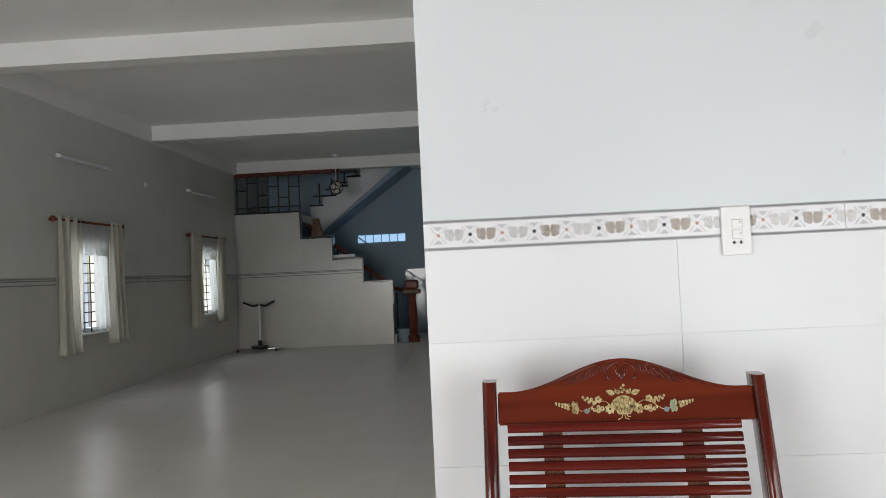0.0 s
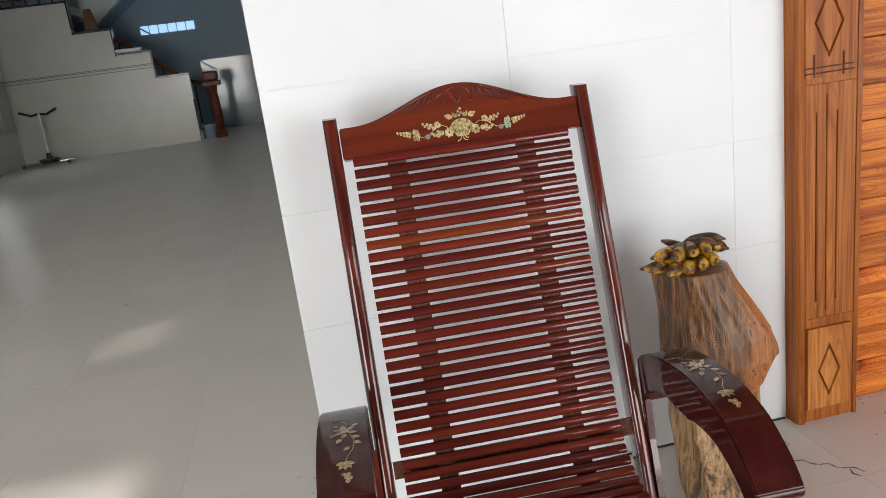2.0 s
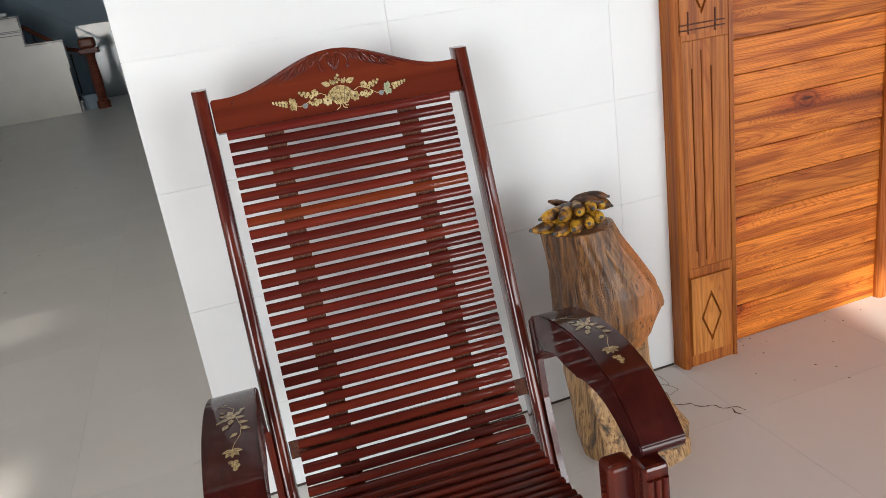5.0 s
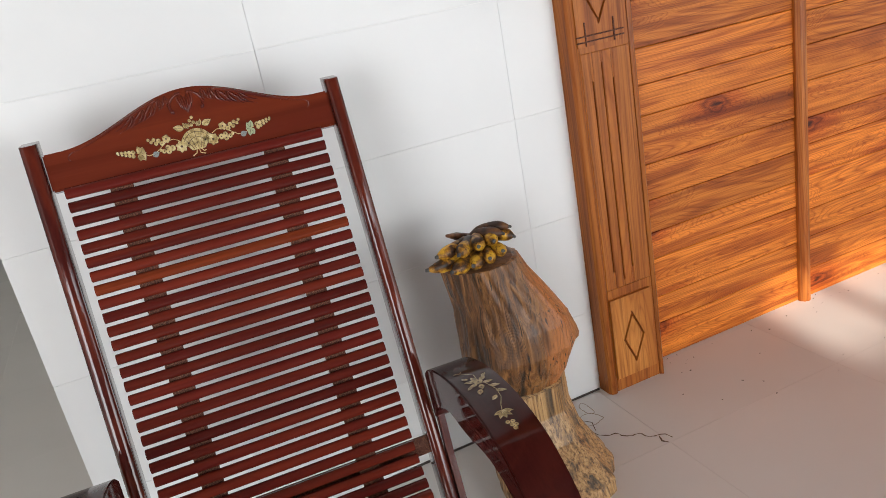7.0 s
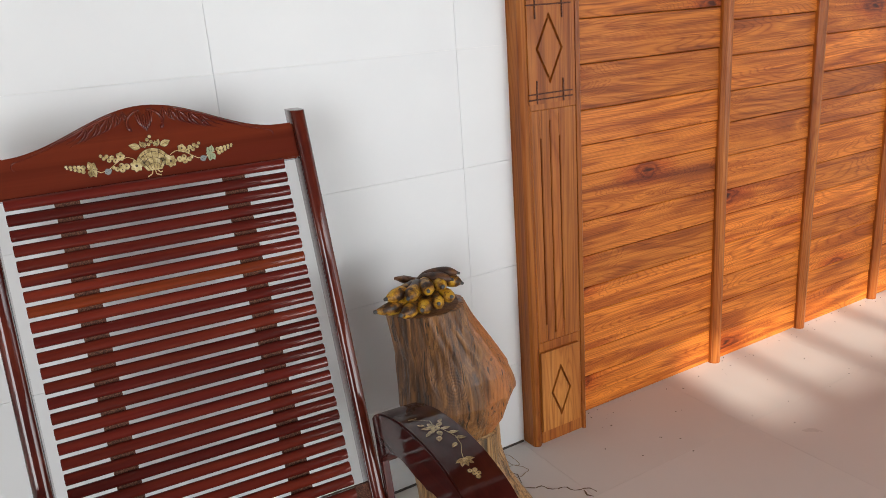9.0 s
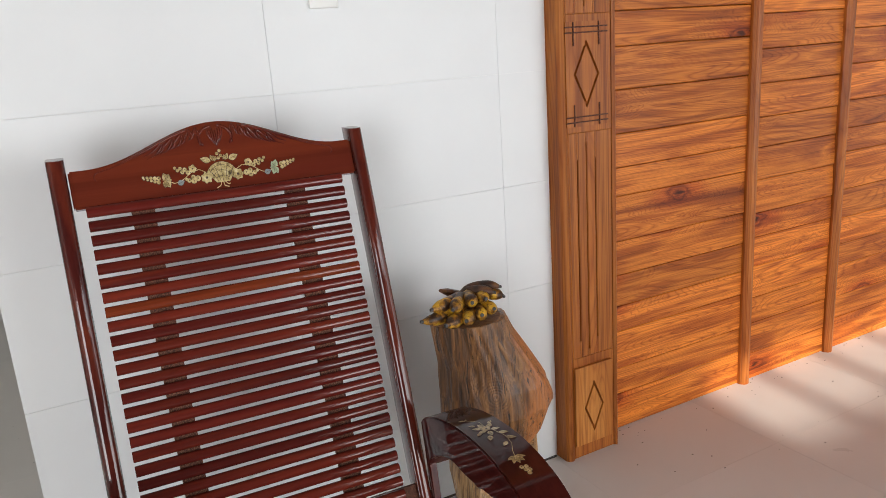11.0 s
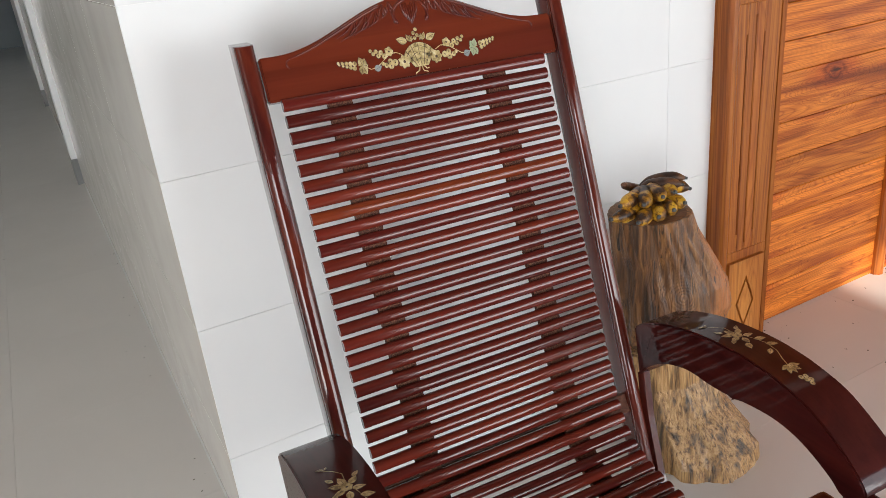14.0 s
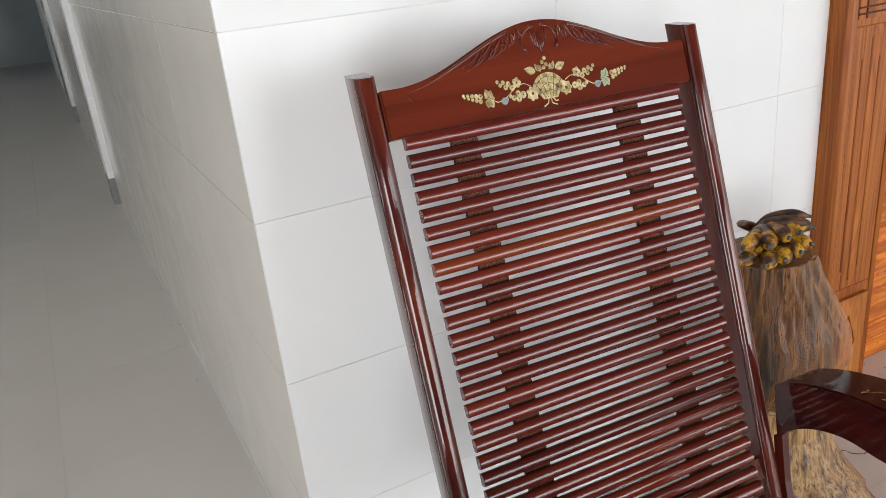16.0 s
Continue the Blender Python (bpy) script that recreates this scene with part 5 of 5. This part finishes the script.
bm = bmesh.new()
bmesh.ops.create_uvsphere(bm, u_segments=20, v_segments=12, radius=0.112)
part("globe", bm, M_CURTAIN, lamp, "cream glass globe", smooth=True)
part("cord", tube([(0, 0, 0.1), (0, 0, 0.63)], 0.006, 6), M_WHITE, lamp)
part("rose", tube([(0, 0, 0.58), (0, 0, 0.63)], [0.05, 0.06], 12), M_WHITE, lamp)

# glass vent blocks in the far wall
M_GLASSBLOCK = material("lit_glass_block", (0.5, 0.7, 0.9), 0.2)
t, n, l, b = nodes_of(M_GLASSBLOCK)
b.inputs["Emission Color"].default_value = (0.40, 0.66, 1.0, 1)
b.inputs["Emission Strength"].default_value = 0.85
vent = empty("window_3", pose(-2.58, 15.0, 2.05), "row of six daylit glass blocks high in the wall", "glass blocks", kind="structure")
part("frame", box((-0.03, -0.012, -0.02), (1.10, 0.01, 0.19)), M_BLUE, vent)
for k in range(6):
    part("glass_block", box((k * 0.18, -0.03, 0.0), (k * 0.18 + 0.16, 0.0, 0.165), 0.012, 2), M_GLASSBLOCK, vent)

ledge = part("white_box", box((-2.70, SY - 0.02, 1.685), (-2.26, SY + 0.12, 1.745), 0.008, 1), M_WHITE)
tagged(ledge, "flat white box lying on the stair wall", "box")
boot = empty("dark_ornament", pose(-3.0, SY + 0.07, 2.107), "dark leaning carved ornament on the stair wall", "ornament")
part("body", prism([(-0.11, 0.0), (0.13, 0.0), (0.05, 0.36), (-0.05, 0.36)], 1, -0.04, 0.04, 0.008), M_DARKWOOD, boot)
part("base", box((-0.14, -0.05, 0.0), (0.16, 0.05, 0.02), 0.004, 1), M_GRANITE, boot)
# small dark fixture of unknown use, gives no light
cam_fix = empty("wall_spotlight", pose(-0.9, 14.7, 3.02), "small dark fixture on the far wall", "wall lamp")
part("arm", tube([(0, 0.3, 0.05), (0, 0.0, 0.0)], 0.02, 8), M_IRON, cam_fix)
part("head", tube([(-0.08, -0.02, 0.08), (0.0, -0.04, -0.06), (0.05, -0.04, -0.1)], [0.07, 0.08, 0.04], 10), M_IRON, cam_fix)
bucket = part("storage_bin", tube([(-1.42, SY + 0.4, 0.0), (-1.42, SY + 0.4, 0.25)], [0.12, 0.15], 16), M_BLUE)
tagged(bucket, "small grey-blue bin beside the stair", "bin")

# twist stepper standing by the stair wall
gym = empty("exercise_stepper", pose(-4.08, 12.28, 0), "chrome exercise stepper with black handlebars", "exercise machine")
part("base_frame", tube([(-0.42, 0.0, 0.035), (0.44, -0.03, 0.035)], 0.026, 8), M_STEEL, gym)
part("base_frame", tube([(-0.36, 0.18, 0.03), (-0.36, -0.2, 0.03)], 0.022, 8), M_STEEL, gym)
part("base_frame", tube([(0.36, 0.16, 0.03), (0.36, -0.22, 0.03)], 0.022, 8), M_STEEL, gym)
part("foot_plate", tube([(0, -0.02, 0.07), (0, -0.02, 0.10)], 0.16, 18), M_IRON, gym)
part("hub", tube([(0, 0, 0.08), (0, 0, 0.20)], [0.05, 0.035], 10), M_IRON, gym)
part("pole", tube([(0, 0, 0.1), (0, 0.03, 0.86)], 0.017, 8), M_WHITE, gym)
for sg in (-1, 1):
    part("handlebar", tube([(sg * 0.02, 0.03, 0.86), (sg * 0.12, 0.03, 0.84), (sg * 0.3, 0.0, 0.92)], 0.02, 8), M_IRON, gym)
    part("end_cap", tube([(sg * 0.36, -0.2, 0.03), (sg * 0.36, -0.24, 0.03)], 0.028, 8), M_IRON, gym)

# white door frames set in the tiled block's side
for y0, y1 in ((3.66, 3.86), (7.1, 7.3)):
    fr = empty("door_frame_trim", pose(0, 0, 0), "white painted door jamb on a dark plinth", "door jamb", kind="structure")
    part("jamb", box((-0.035, y0, 0.16), (0.008, y1, 2.3), 0.003, 1), M_WHITE, fr)
    part("plinth", box((-0.035, y0 - 0.002, 0.0), (0.008, y1, 0.16)), M_ROPE, fr)

# ---- floor debris, stain and crack ----
M_SPECK = material("dark_grit", (0.05, 0.04, 0.035), 0.9)
rnd = random.Random(12)
grit = bmesh.new()
for k in range(90):
    if k < 40:
        x, y = rnd.uniform(1.55, 3.2), -abs(rnd.gauss(0, 0.05)) + 0.012
    elif k < 62:
        x, y = rnd.uniform(1.3, 3.0), rnd.uniform(-0.5, 0.0)
    else:
        x, y = -abs(rnd.gauss(0, 0.05)) - 0.004, rnd.uniform(0.05, 2.4)
    s_ = rnd.uniform(0.0008, 0.0026)
    bmesh.ops.create_icosphere(grit, subdivisions=1, radius=s_, matrix=pose(x, y, s_ * 0.35, 0, 0, rnd.uniform(0, 360)) @ Matrix.Diagonal((1.4, 0.8, 0.5, 1)))
tagged(part("floor_grit", grit, M_SPECK), "scattered dark crumbs of dirt on the floor", "dirt", kind="stuff")
bm = bmesh.new()
pts = []
for k in range(26):
    pts.append((1.20 + 0.0065 * k + 0.004 * math.sin(k * 1.7), -0.175 - 0.0055 * k + 0.007 * math.sin(k * 0.9 + 0.5), 0.0010))
add_tube(bm, pts, [0.0006 + 0.0014 * abs(math.sin(k * 2.1)) for k in range(26)], 5, 0.5)
add_tube(bm, [(1.20, -0.17, 0.001), (1.19, -0.13, 0.001), (1.215, -0.10, 0.001), (1.235, -0.13, 0.001), (1.22, -0.17, 0.001)], [0.001, 0.002, 0.0012, 0.0016, 0.001], 5, 0.5)
add_tube(bm, [(1.335, -0.295, 0.001), (1.328, -0.315, 0.001), (1.338, -0.33, 0.001)], [0.0014, 0.003, 0.001], 5, 0.5)
tagged(part("dry_twig", bm, material("dry_root", (0.14, 0.085, 0.05), 0.9)), "thin dry brown twig lying on the floor", "twig")
stain = bmesh.new()
for cx, cy, rx, ry, sd in ((1.235, -0.115, 0.040, 0.026, 1.0), (1.262, -0.062, 0.014, 0.030, 4.0)):
    ringv = []
    for k in range(26):
        a = 2 * math.pi * k / 26
        q = 1 + 0.35 * noise.noise((math.cos(a) * 1.6 + sd, math.sin(a) * 1.6, sd))
        ringv.append((cx + rx * q * math.cos(a), cy + ry * q * math.sin(a), 0.0006))
    add_tube(stain, ringv + ringv[:1], [0.0007 + 0.0006 * abs(math.sin(k * 1.3)) for k in range(27)], 4, 0.5)
tagged(part("floor_stain", stain, material("dried_mud", (0.34, 0.26, 0.19), 0.9)), "dried pale brown stain rings on the floor", "stain")
gap = part("baseboard_gap", box((0.0, -0.004, 0.0), (1.350, 0.004, 0.005)), M_SPECK)
tagged(gap, "dark open joint along the foot of the tiled wall", "joint", kind="structure")

# ---- wall and floor tiles, piece by piece ----
shared = {}


def tile(w, d, h, mat, parent, x, y, z, name="tile"):
    key = (round(w, 4), round(d, 4), round(h, 4), mat.name)
    if key not in shared:
        bm = box((0, 0, 0), (w, d, h))
        shared[key] = part(name, bm, mat, parent)
        shared[key].location = (x, y, z)
        return shared[key]
    return again(shared[key], pose(x, y, z), parent)


rows_z = [0.004, 0.26, 0.56, 0.859, 1.157, 1.380]
cols_x = [0.0, 0.604, 1.203, 1.352]
G = 0.0008
for z0, z1 in zip(rows_z, rows_z[1:]):
    for x0, x1 in zip(cols_x, cols_x[1:]):
        tile(x1 - x0 - G, 0.008, z1 - z0 - G, M_TILE, block, x0, 0.0, z0 + G / 2)
    for k in range(16):
        y0 = 0.0088 if k == 0 else 0.605 * k
        tile(0.008, 0.605 * (k + 1) - y0 - 0.0018, z1 - z0 - 0.0018, M_SIDE, block, 0.0, y0, z0 + G / 2)
tile(0.008, 12.5, 0.0725 - G, M_SIDE, block, 0.0, 0.0088, 1.380)
part("base_joint", box((-0.004, 0.0, 0.0), (0.0, 12.5, 0.0035)), M_GROUT, block)
FT = 0.6
far_tiles = bmesh.new()
for i in range(-8, 16):
    for j in range(-12, 28):
        x0, y0 = -0.458 + FT * i, 0.27 + FT * j
        x1, y1 = x0 + FT, y0 + FT
        if x1 < -4.7 or x0 > 8.9 or y0 > 15 or y1 < -6.9:
            continue
        if -4 <= i <= 6 and -3 <= j <= 5:
            tile(FT - 0.0007, FT - 0.0007, 0.004, M_FLOOR, floor, x0, y0, -0.004)
        else:
            add_box(far_tiles, (x0, y0, -0.004), (x1 - 0.0016, y1 - 0.0016, 0.0))
tagged(part("far_tiles", far_tiles, M_FLOOR, floor), kind="stuff")
